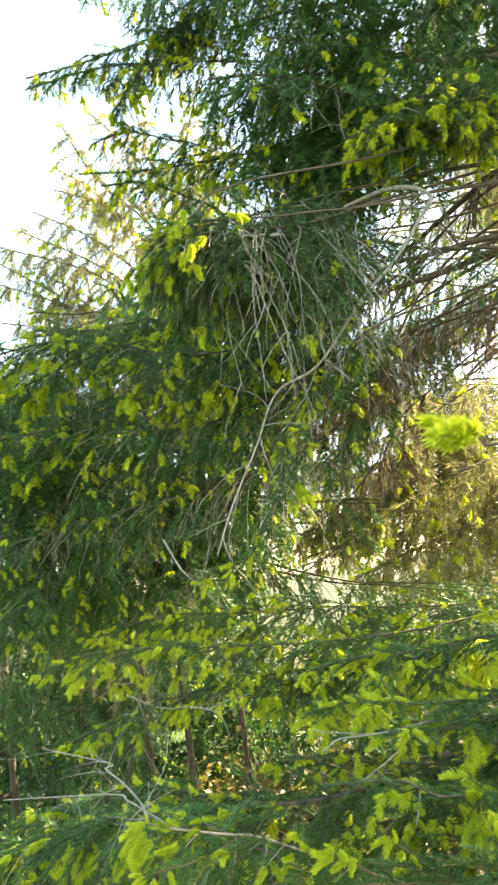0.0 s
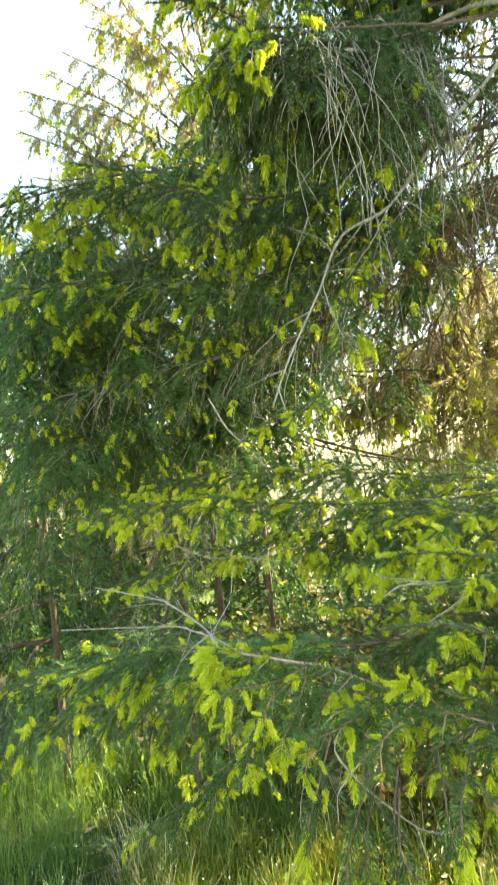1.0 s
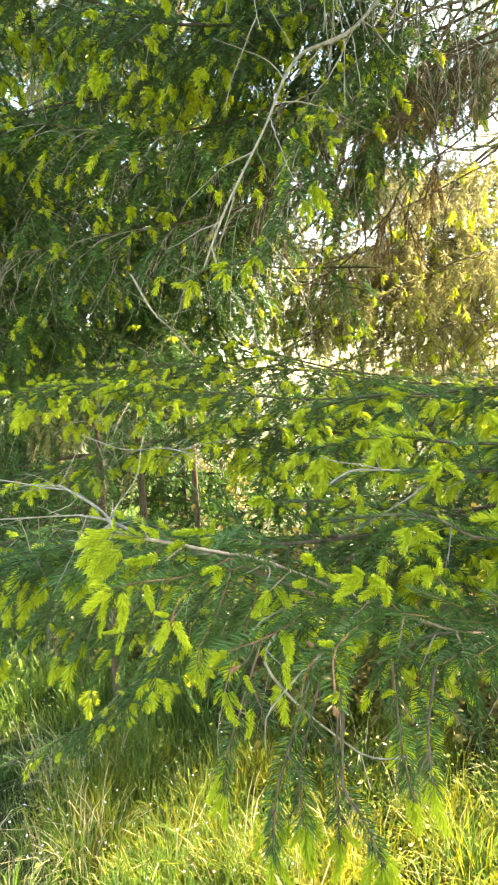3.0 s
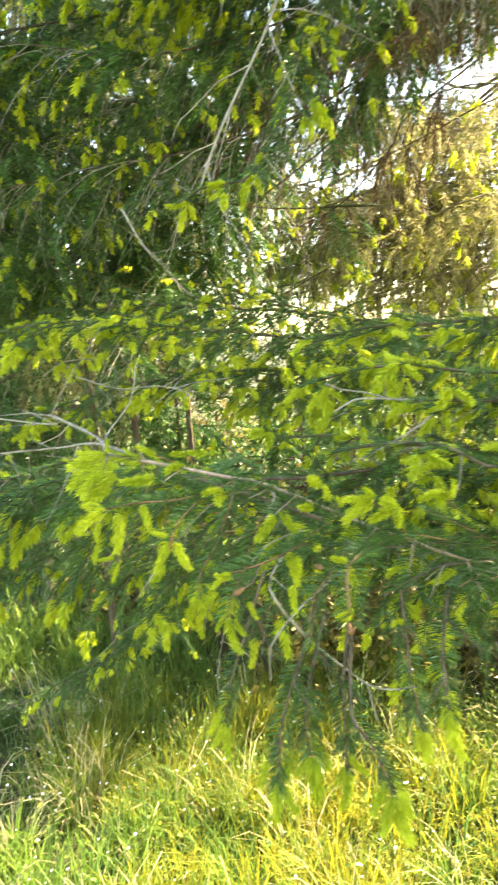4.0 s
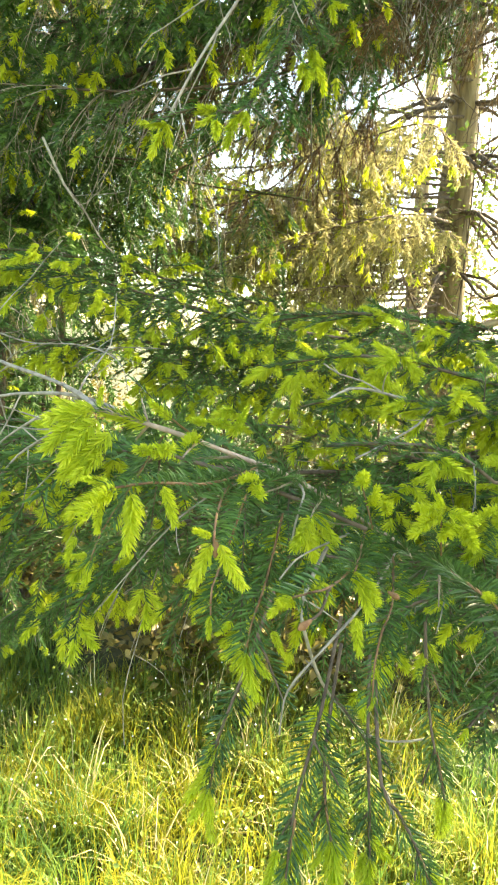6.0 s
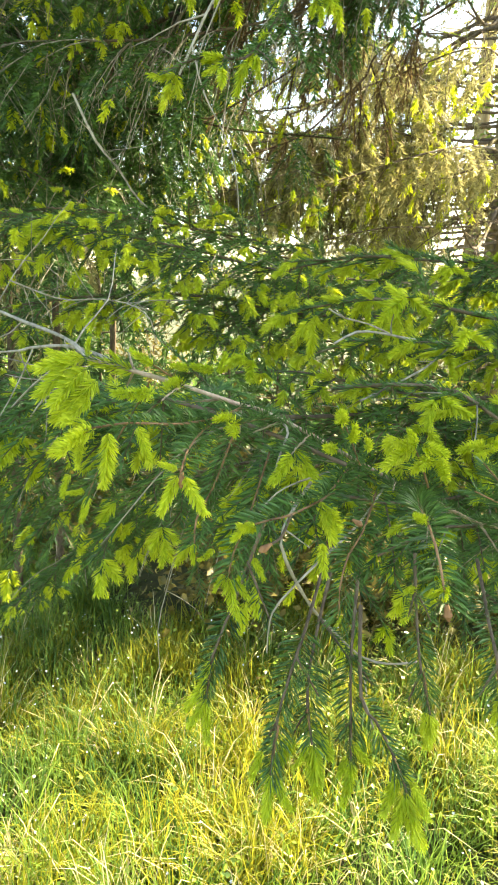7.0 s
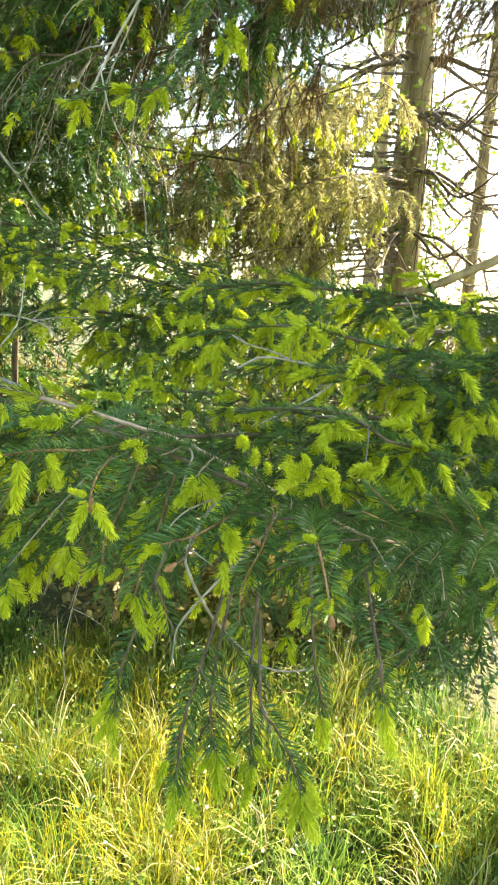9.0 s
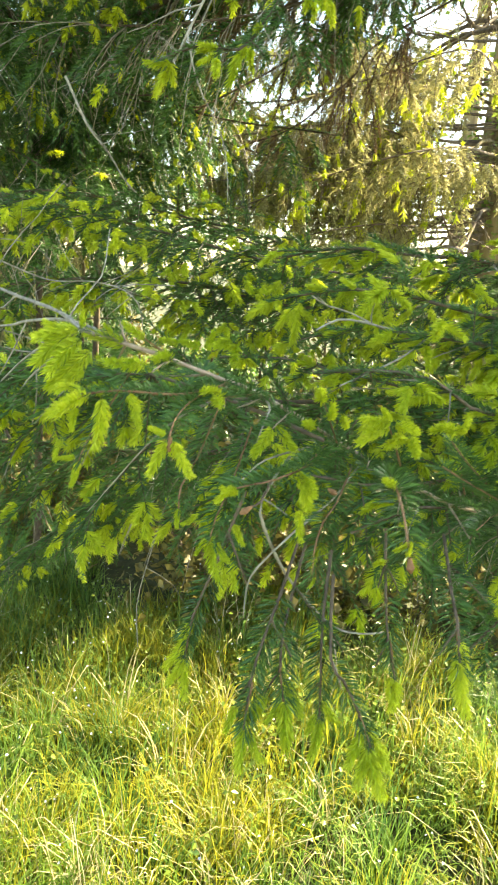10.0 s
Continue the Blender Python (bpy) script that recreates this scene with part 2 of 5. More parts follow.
                self.twig(line[i], t * 0.75 + s * side * 0.7 + np.array([0, 0, -0.2]) + rng.normal(0, 0.12, 3), sub, r * 0.6, droop, chance, dead * 0.6, size, depth - 1)

    def limb(self, ctrl, r_tip, r_base, reach, droop, chance, dead=0.08, spacing=0.035, live=0.8, size=1.0, tail=True, depth=1, hang=0.1):
        """A limb given from its tip to its foot, with twigs on both sides over its outer part."""
        rng = self.rng
        line = smooth_line(ctrl, {"near": 0.03, "close": 0.03, "mid": 0.04, "coarse": 0.06}.get(self.detail, 0.1))
        q = np.arange(len(line))[:, None] * 0.35
        line = line + 0.006 * np.sin(q + rng.uniform(0, 6, (1, 3))) * np.clip(q / 3, 0, 1)
        self.wood.append(tube(line, r_tip, r_base, {"near": 7, "mid": 6}.get(self.detail, 5), 0.06, rng, 2.4))
        cut = np.concatenate([[0], np.cumsum(np.linalg.norm(np.diff(line, axis=0), axis=1))])
        total = cut[-1]
        if tail:
            k = max(2, int(np.searchsorted(cut, min(0.9 * live * total, 0.8))))
            self.needles(line[:k][::-1])
            self.ends(line[:3][::-1], 1.0, size)
        s, turn = 0.02, 1
        while s < live * total:
            i = int(np.clip(np.searchsorted(cut, s), 1, len(line) - 2))
            t = unit(line[i - 1] - line[i + 1])
            side = unit(np.cross(t, (0, 0, 1)) + 1e-6)
            grown = min(1.0, 0.3 + s / (0.35 * total + 0.05)) * (1 - 0.5 * max(0, s / total - 0.6) / 0.4)
            d = t * 0.62 + turn * side * 0.78 + np.array([0, 0, -hang + rng.normal(0, 0.25)]) + rng.normal(0, 0.12, 3)
            self.twig(line[i], d, reach * grown * rng.uniform(0.65, 1.2), max(0.0012, r_tip * 0.8), droop, chance, dead, size, depth)
            if rng.random() < chance * 0.45:
                self.tip(line[i], t * 0.7 + turn * side * rng.uniform(-0.4, 0.9) + np.array([0, 0, rng.uniform(0.4, 1.4)]), size * rng.uniform(0.6, 0.95))
            if rng.random() < 0.35:
                self.twig(line[i], t * 0.5 + np.array([0, 0, -0.6 if rng.random() < 0.7 else 0.5]) + rng.normal(0, 0.3, 3), reach * 0.6 * grown, 0.0012, droop, chance, dead, size, 0)
            turn = -turn
            s += spacing * rng.uniform(0.7, 1.3) * 0.5
        return line

    def build(self, parent, label="", name="branch", wood=None, old=None, fresh=None, bare=None):
        """Links it all: the limb as a part of its tree, and its needles and shoots under it."""
        ob = part(name, *joined(self.wood), wood or M_TWIG, parent, label, True)
        for twig in self.side:
            part("side_twig", *twig, M_BROWN, ob, "thin brown side twig", True)
        if self.dead:
            tagged(part("dead_wood", *joined(self.dead), bare or M_DEAD, ob, "bare dead twigs", True), kind="stuff")
        if self.seg:
            a, d, s = (np.array(q) for q in zip(*self.seg))
            up = np.tile((0.0, 0.0, 1.0), (len(a), 1)) + self.rng.normal(0, 0.15, (len(a), 3))
            pick, sets = np.arange(len(a)) % 4, OLD[self.detail]
            part("needles", *joined([placed(sets[k], a[pick == k], d[pick == k], up[pick == k], s[pick == k]) for k in range(4) if (pick == k).any()]), old or M_OLD, ob, "dark green needles of earlier years")
        if self.shoot and self.detail in SHOOT_MESH:
            kept = SHOOT_MESH[self.detail]
            for p, d, s in self.shoot:
                sh = new("shoot", kept[int(self.rng.integers(len(kept)))])
                sh.parent = ob
                q = Vector(d).to_track_quat("Z", "Y")
                sh.matrix_basis = Matrix.Translation(Vector(p)) @ q.to_matrix().to_4x4() @ Matrix.Rotation(self.rng.uniform(0, 6.28), 4, "Z") @ Matrix.Scale(s, 4)
        elif self.shoot:
            p, d, s = (np.array(q) for q in zip(*self.shoot))
            up, sets = self.rng.normal(size=(len(p), 3)), NEW[self.detail]
            pick = np.arange(len(p)) % len(sets)
            o = part("new_growth", *joined([placed(sets[k], p[pick == k], d[pick == k], up[pick == k], s[pick == k]) for k in range(len(sets)) if (pick == k).any()]), fresh or M_NEW, ob, "soft yellow-green new shoots")
            tagged(o, kind="stuff")
        return ob


def shoot_meshes():
    for detail, kept in SHOOT_MESH.items():
        for v, f in NEW[detail]:
            ob = part("shoot", v, f, M_NEW)
            kept.append(ob.data)
            bpy.data.objects.remove(ob)


shoot_meshes()

# ---- ground ----
def ground_height(x, y):
    return 0.05 * np.sin(x * 0.9 + 0.4) * np.sin(y * 0.7) + 0.03 * np.sin(x * 2.3 + y * 1.7) - 0.02


def make_ground():
    ring = np.concatenate([[0.02], np.linspace(0, 10, 51)[1:], np.geomspace(11, 900, 26)])
    ang = np.arange(72) * 2 * np.pi / 72
    x, y = np.outer(ring, np.cos(ang)), np.outer(ring, np.sin(ang)) - 1.0
    z = np.where(ring[:, None] < 30, ground_height(x, y), 0.0)
    i, j = np.meshgrid(np.arange(len(ring) - 1), np.arange(72), indexing="ij")
    p, q = i * 72 + j, i * 72 + (j + 1) % 72
    f = np.stack([p, p + 72, q + 72, q], -1).reshape(-1, 4)
    ground = part("ground", np.stack([x, y, z], -1), f, M_SOIL, None, "dark mossy soil under the meadow grass", True)
    tagged(ground, category="ground", kind="structure")


def blades(n, area, length, width, seed, keep=None, flop=0.5, each=1, gaps=-0.2):
    """Grass blades that arch over, three bent faces each, in tufts of so many that lean outwards."""
    rng = np.random.default_rng(seed)
    x0, y0, x1, y1 = area
    cx, cy = rng.uniform(x0, x1, n // each), rng.uniform(y0, y1, n // each)
    ok = np.array([noise.noise((a * 2.2, b * 2.2, seed)) + 0.7 * noise.noise((a * 7, b * 7, seed + 3)) for a, b in zip(cx, cy)]) + rng.normal(0, 0.2, len(cx)) > gaps
    if keep is not None:
        ok &= keep(cx, cy)
    cx, cy = cx[ok], cy[ok]
    tall, slant = rng.uniform(0.6, 1.25, len(cx)), rng.normal(0, 0.35, (len(cx), 2))
    many = np.repeat(np.arange(len(cx)), each)
    n = len(many)
    dx, dy = rng.normal(0, 0.03 if each > 1 else 0.0, n), rng.normal(0, 0.03 if each > 1 else 0.0, n)
    x, y = cx[many] + dx, cy[many] + dy
    az = np.arctan2(dy * 18 + slant[many, 1] + rng.normal(0, 0.5, n), dx * 18 + slant[many, 0] + rng.normal(0, 0.5, n))
    ln = length * tall[many] * rng.uniform(0.45, 1.15, n)
    lean = rng.uniform(0.08, 1.0, n) * flop
    out = np.stack([np.cos(az), np.sin(az), 0 * az], 1)
    w = np.stack([-np.sin(az), np.cos(az), 0 * az], 1)
    turn = rng.normal(0, 0.5, n)[:, None]
    w = w * np.cos(turn) + out * np.sin(turn)
    w *= (width * rng.uniform(0.6, 1.3, n))[:, None] / 2
    p0 = np.stack([x, y, ground_height(x, y) - 0.01], 1)
    up = np.array([0, 0, 1.0])
    q = [p0]
    for share, tilt in ((0.4, 0.35), (0.33, 1.0), (0.27, 1.9)):
        t = (lean * tilt)[:, None]
        q.append(q[-1] + (ln * share)[:, None] * (np.cos(t) * up + np.sin(t) * out))
    v = np.stack([q[0] - w, q[0] + w, q[1] - w, q[1] + w, q[2] - w * 0.7, q[2] + w * 0.7, q[3] - w * 0.1, q[3] + w * 0.1], 1).reshape(-1, 3)
    f = ((np.arange(n) * 8)[:, None, None] + np.array([[0, 1, 3, 2], [2, 3, 5, 4], [4, 5, 7, 6]])).reshape(-1, 4)
    return v, f


def leaf_cloud(centres, size, seed, facing=0.6):
    """Small pointed leaves, folded along the rib, one at each centre."""
    rng = np.random.default_rng(seed)
    n = len(centres)
    d = rng.normal(size=(n, 3))
    d[:, 2] = d[:, 2] * 0.4 - 0.2
    d /= np.linalg.norm(d, axis=1)[:, None]
    up = np.array([0, 0, 1.0]) * facing + rng.normal(0, 0.5, (n, 3))
    w = np.cross(d, up)
    w /= np.linalg.norm(w, axis=1)[:, None] + 1e-9
    nn = np.cross(w, d)
    s = (size * rng.uniform(0.6, 1.3, n))[:, None]
    c = np.asarray(centres)
    v = np.stack([c, c + d * s * 0.45 + w * s * 0.34 + nn * s * 0.10, c + d * s - nn * s * 0.08, c + d * s * 0.45 - w * s * 0.34 + nn * s * 0.10, c + d * s * 0.5 - nn * s * 0.02], 1).reshape(-1, 3)
    o = (np.arange(n) * 5)[:, None, None]
    f = (o + np.array([[0, 1, 4, 4], [4, 1, 2, 2], [0, 4, 3, 3], [4, 2, 3, 3]])[:, :3]).reshape(-1, 3)
    return v, f


make_ground()


# ---- the near spruce ----
FOOT = (1.95, 2.75)


def spray(g, ctrl, shoots, r0, r1):
    """A needled side twig from its tip to its foot, with the soft shoots at its end, each from foot to tip."""
    t = smooth_line(ctrl, 0.012)
    g.side.append(tube(t, r0 * 0.8, r1 * 0.8, 6, 0.08, g.rng))
    g.needles(t[::-1])
    for a, b in shoots:
        way = np.array(b) - np.array(a)
        g.shoot.append((np.array(a), unit(way), float(np.linalg.norm(way)) / 0.0355))


def near_spruce():
    tree = new("spruce_tree")
    tree.location = (FOOT[0], FOOT[1], 0)
    tagged(tree, "large spruce with drooping boughs and bright new shoots", "tree")
    inv = Matrix.Translation((-FOOT[0], -FOOT[1], 0))

    def put(g, label, **kw):
        ob = g.build(tree, label, **kw)
        ob.matrix_basis = inv
        return ob

    rng = np.random.default_rng(5)
    line = smooth_line([(FOOT[0], FOOT[1], -0.1), (FOOT[0] + 0.02, FOOT[1], 1.2), (FOOT[0], FOOT[1] + 0.03, 4.5), (FOOT[0] + 0.05, FOOT[1], 9.0)], 0.12)
    trunk = part("trunk", *tube(line, 0.19, 0.05, 14, 0.03, rng), M_BARK, tree, "thick scaly grey-brown trunk", True)
    trunk.matrix_basis = inv

    def foot(z):
        return (FOOT[0] - 0.12, FOOT[1] - 0.06, z)

    # the nearest bough: its stem, its side twigs and the shoots that were seen on them
    g = Growth("near", 11)
    g.limb([(0.071, 1.127, 1.526), (0.097, 1.13, 1.52), (0.114, 1.137, 1.516), (0.137, 1.15, 1.507), (0.166, 1.165, 1.493), (0.183, 1.172, 1.484), (0.218, 1.182, 1.464), (0.258, 1.2, 1.439), (0.313, 1.225, 1.41), (0.399, 1.29, 1.37), (0.6, 1.44, 1.34), (1.1, 1.95, 1.36), foot(1.5)],
           0.0015, 0.0055, 0.085, 0.07, 0.22, 0.03, 0.06, 0.35, 0.9, False, 1, 0.45)
    g.needles(smooth_line([(0.166, 1.165, 1.493), (0.183, 1.172, 1.484), (0.218, 1.182, 1.464), (0.258, 1.2, 1.439), (0.313, 1.225, 1.41), (0.399, 1.29, 1.37), (0.6, 1.44, 1.34), (0.85, 1.70, 1.35)], 0.02)[::-1])
    spray(g, [(0.071, 1.127, 1.526), (0.084, 1.128, 1.523), (0.097, 1.13, 1.52)],
          [((0.066, 1.127, 1.527), (0.038, 1.11, 1.52)), ((0.065, 1.122, 1.525), (0.041, 1.1, 1.505)), ((0.079, 1.115, 1.515), (0.055, 1.095, 1.49)), ((0.076, 1.11, 1.505), (0.061, 1.09, 1.49)), ((0.071, 1.127, 1.527), (0.07, 1.12, 1.539)), ((0.071, 1.12, 1.521), (0.052, 1.09, 1.502)), ((0.068, 1.13, 1.525), (0.043, 1.125, 1.526))], 0.0014, 0.0017)
    spray(g, [(0.09, 1.058, 1.498), (0.106, 1.07, 1.499), (0.132, 1.1, 1.493), (0.152, 1.14, 1.49), (0.166, 1.163, 1.493)],
          [((0.089, 1.058, 1.498), (0.068, 1.045, 1.489)), ((0.091, 1.058, 1.497), (0.08, 1.03, 1.499)), ((0.098, 1.06, 1.496), (0.104, 1.045, 1.469)), ((0.112, 1.07, 1.498), (0.122, 1.06, 1.48)), ((0.084, 1.06, 1.49), (0.082, 1.05, 1.477)), ((0.115, 1.1, 1.511), (0.106, 1.07, 1.513)), ((0.087, 1.06, 1.5), (0.075, 1.05, 1.504))], 0.0008, 0.0012)
    spray(g, [(0.138, 1.048, 1.478), (0.139, 1.07, 1.485), (0.144, 1.11, 1.488), (0.152, 1.14, 1.489)],
          [((0.137, 1.046, 1.478), (0.128, 1.035, 1.458)), ((0.141, 1.046, 1.478), (0.151, 1.035, 1.457)), ((0.137, 1.046, 1.481), (0.126, 1.04, 1.486))], 0.0007, 0.001)
    spray(g, [(0.159, 1.11, 1.492), (0.169, 1.14, 1.487), (0.183, 1.17, 1.484)],
          [((0.162, 1.125, 1.489), (0.156, 1.095, 1.493)), ((0.16, 1.12, 1.492), (0.153, 1.1, 1.502))], 0.0006, 0.0009)
    spray(g, [(0.112, 1.12, 1.524), (0.118, 1.135, 1.517), (0.126, 1.15, 1.51)],
          [((0.112, 1.12, 1.524), (0.098, 1.11, 1.534)), ((0.09, 1.125, 1.525), (0.085, 1.12, 1.533)), ((0.131, 1.14, 1.52), (0.121, 1.125, 1.525)), ((0.146, 1.15, 1.518), (0.132, 1.135, 1.522)), ((0.149, 1.15, 1.516), (0.155, 1.14, 1.53))], 0.0006, 0.0008)
    spray(g, [(0.177, 1.05, 1.452), (0.187, 1.053, 1.454), (0.196, 1.058, 1.455), (0.217, 1.1, 1.451), (0.247, 1.17, 1.445)],
          [((0.176, 1.05, 1.453), (0.164, 1.04, 1.446)), ((0.178, 1.05, 1.45), (0.169, 1.035, 1.452))], 0.0007, 0.0011)
    spray(g, [(0.213, 1.08, 1.455), (0.222, 1.11, 1.453), (0.239, 1.17, 1.45)],
          [((0.213, 1.08, 1.456), (0.224, 1.065, 1.435)), ((0.215, 1.075, 1.433), (0.216, 1.065, 1.414)), ((0.217, 1.08, 1.453), (0.226, 1.06, 1.448))], 0.0007, 0.0011)
    spray(g, [(0.227, 1.07, 1.391), (0.226, 1.07, 1.408), (0.231, 1.08, 1.424), (0.241, 1.1, 1.43), (0.26, 1.17, 1.435)],
          [((0.228, 1.07, 1.392), (0.226, 1.065, 1.385))], 0.0006, 0.001)
    spray(g, [(0.257, 0.975, 1.452), (0.256, 0.985, 1.463), (0.257, 1.01, 1.469), (0.271, 1.09, 1.453), (0.294, 1.19, 1.428)],
          [((0.258, 0.98, 1.455), (0.256, 0.97, 1.451)), ((0.256, 1.012, 1.471), (0.247, 1.0, 1.478)), ((0.259, 0.98, 1.454), (0.252, 0.97, 1.455))], 0.0007, 0.0012)
    spray(g, [(0.277, 1.14, 1.474), (0.29, 1.17, 1.454), (0.31, 1.215, 1.417)],
          [((0.277, 1.14, 1.474), (0.249, 1.12, 1.467)), ((0.278, 1.14, 1.477), (0.254, 1.12, 1.478)), ((0.281, 1.14, 1.475), (0.298, 1.12, 1.477)), ((0.278, 1.14, 1.477), (0.269, 1.13, 1.489)), ((0.29, 1.15, 1.467), (0.276, 1.12, 1.462)), ((0.296, 1.15, 1.465), (0.294, 1.12, 1.458))], 0.0008, 0.0012)
    spray(g, [(0.233, 1.17, 1.485), (0.239, 1.18, 1.473), (0.251, 1.195, 1.446)],
          [((0.233, 1.17, 1.483), (0.228, 1.14, 1.496)), ((0.228, 1.16, 1.467), (0.218, 1.135, 1.472)), ((0.24, 1.17, 1.471), (0.242, 1.145, 1.481)), ((0.251, 1.17, 1.465), (0.253, 1.15, 1.474))], 0.0006, 0.0008)
    spray(g, [(0.338, 1.19, 1.464), (0.354, 1.22, 1.438), (0.385, 1.28, 1.385)],
          [((0.338, 1.19, 1.464), (0.316, 1.17, 1.474)), ((0.34, 1.19, 1.462), (0.348, 1.17, 1.474)), ((0.348, 1.2, 1.448), (0.334, 1.17, 1.436)), ((0.337, 1.19, 1.462), (0.324, 1.16, 1.459)), ((0.355, 1.21, 1.439), (0.363, 1.19, 1.431))], 0.0007, 0.001)
    spray(g, [(0.14, 1.1, 1.419), (0.14, 1.11, 1.431), (0.148, 1.14, 1.443), (0.159, 1.165, 1.473)],
          [((0.14, 1.1, 1.419), (0.138, 1.095, 1.406)), ((0.152, 1.1, 1.416), (0.144, 1.09, 1.409)), ((0.065, 1.1, 1.46), (0.059, 1.09, 1.449))], 0.0006, 0.001)
    spray(g, [(0.161, 1.1, 1.398), (0.164, 1.11, 1.411), (0.172, 1.13, 1.427), (0.184, 1.17, 1.46)],
          [((0.161, 1.1, 1.398), (0.163, 1.09, 1.37)), ((0.159, 1.1, 1.399), (0.151, 1.09, 1.393)), ((0.176, 1.11, 1.407), (0.183, 1.1, 1.395)), ((0.164, 1.1, 1.397), (0.175, 1.09, 1.386))], 0.0006, 0.001)
    spray(g, [(0.07, 1.12, 1.44), (0.074, 1.13, 1.454), (0.086, 1.14, 1.475), (0.106, 1.14, 1.511)],
          [((0.07, 1.12, 1.44), (0.068, 1.11, 1.424)), ((0.068, 1.12, 1.443), (0.058, 1.11, 1.443))], 0.0006, 0.001)
    spray(g, [(0.359, 1.184, 1.427), (0.391, 1.22, 1.421), (0.46, 1.3, 1.385)], [], 0.0006, 0.001)
    spray(g, [(0.305, 1.1, 1.459), (0.346, 1.16, 1.431), (0.402, 1.24, 1.394)], [], 0.0006, 0.001)
    spray(g, [(0.356, 1.1, 1.423), (0.402, 1.18, 1.406), (0.473, 1.3, 1.369)], [], 0.0006, 0.001)
    spray(g, [(0.4, 1.13, 1.402), (0.452, 1.22, 1.387), (0.516, 1.32, 1.359)], [], 0.0006, 0.001)
    spray(g, [(0.333, 1.1, 1.418), (0.369, 1.16, 1.409), (0.423, 1.25, 1.385)], [], 0.0006, 0.001)
    spray(g, [(0.42, 1.2, 1.443), (0.467, 1.27, 1.403), (0.513, 1.33, 1.36)], [], 0.0006, 0.001)
    spray(g, [(0.315, 1.12, 1.471), (0.352, 1.18, 1.438), (0.402, 1.24, 1.396)], [], 0.0006, 0.001)
    spray(g, [(0.383, 1.17, 1.449), (0.426, 1.24, 1.41), (0.47, 1.3, 1.371)], [], 0.0006, 0.001)
    bough = put(g, "near bough with pinkish bark and a cluster of soft new shoots", wood=M_PINK)
    for tip, way, size in (((0.256, 0.968, 1.451), (0.2, -0.1, -1), 0.6), ((0.185, 1.044, 1.443), (-0.6, -0.4, -0.3), 0.7), ((0.233, 1.08, 1.445), (0.6, -0.6, -0.2), 0.6), ((0.089, 1.057, 1.498), (-0.8, -0.5, -0.3), 0.7), ((0.139, 1.047, 1.478), (0, -0.5, -0.8), 0.7)):
        bud = [np.array(tip) + unit(np.array(way)) * size * z for z in (-0.002, 0.002, 0.006, 0.010)]
        part("bud", *joined([tube(np.array(bud[:3]), 0.0012 * size, 0.0032 * size, 8), tube(np.array(bud[2:]), 0.0032 * size, 0.0008 * size, 8)]), M_BUD, bough, "papery brown bud scales", True)
    return tree, put, foot


near_tree, put, foot = near_spruce()


def dead_branch(ctrl, r0, r1, label, seed, side=0.5, reach=0.08, name="dead_branch", wood=None):
    """A bare grey branch with a few brittle side twigs, from tip to foot."""
    g = Growth("near", seed)
    line = smooth_line(ctrl, 0.02)
    g.wood.append(tube(line, r0, r1, 6, 0.08, g.rng))
    for i in range(2, len(line) - 2):
        if g.rng.random() < side:
            t = unit(line[i - 1] - line[i + 1])
            g.stem(line[i], t * 0.6 + g.rng.normal(0, 0.55, 3), reach * g.rng.uniform(0.3, 1.2), max(0.0007, r0 * 0.8), 0.04, 0.12)
    return put(g, label, wood=wood or M_DEAD, name=name)


dead_branch([(0.308, 1.2, 1.284), (0.287, 1.2, 1.281), (0.264, 1.204, 1.284), (0.236, 1.18, 1.321), (0.218, 1.16, 1.349), (0.197, 1.12, 1.401), (0.194, 1.12, 1.423), (0.213, 1.16, 1.442)], 0.0008, 0.0013, "forked dead twig under the near bough", 21, 0.06, 0.04)
dead_branch([(0.187, 1.12, 1.335), (0.188, 1.12, 1.357), (0.194, 1.12, 1.372), (0.217, 1.13, 1.395), (0.248, 1.17, 1.408), (0.27, 1.2, 1.427)], 0.0006, 0.001, "thin curved dead twig", 22, 0.05, 0.03)
dead_branch([(0.271, 1.2, 1.25), (0.267, 1.2, 1.269), (0.264, 1.204, 1.284)], 0.0006, 0.0008, "short dead twig end", 23, 0.0)
dead_branch([(0.187, 1.14, 1.448), (0.19, 1.15, 1.461), (0.196, 1.165, 1.475), (0.193, 1.172, 1.48)], 0.0006, 0.001, "short bent dead twig", 24, 0.0)
dead_branch([(0.179, 1.12, 1.434), (0.189, 1.13, 1.443), (0.203, 1.14, 1.448), (0.231, 1.18, 1.446)], 0.0005, 0.0008, "short curved dead twig", 25, 0.1, 0.02)
dead_branch([(0.185, 1.045, 1.443), (0.191, 1.05, 1.445), (0.196, 1.058, 1.455)], 0.0007, 0.0009, "brown broken twig stub", 36, 0.0, 0.02, wood=M_TWIG)
dead_branch([(-0.344, 1.62, 1.523), (-0.141, 1.48, 1.515), (-0.073, 1.33, 1.542), (-0.022, 1.27, 1.537), (0.037, 1.19, 1.532), (0.071, 1.13, 1.525)], 0.0009, 0.0015, "long pale dead twig behind the near bough", 26, 0.3, 0.12)
dead_branch([(-0.341, 1.474, 1.476), (-0.083, 1.35, 1.501), (-0.007, 1.25, 1.518), (0.05, 1.17, 1.528), (0.092, 1.135, 1.52)], 0.0009, 0.0014, "pale dead twig with brittle side twigs", 27, 0.35, 0.1)
dead_branch([(-0.079, 1.36, 1.437), (-0.036, 1.32, 1.474), (0.003, 1.28, 1.5), (0.045, 1.2, 1.523)], 0.0008, 0.0012, "pale dead twig with brittle side twigs", 28, 0.3, 0.08)
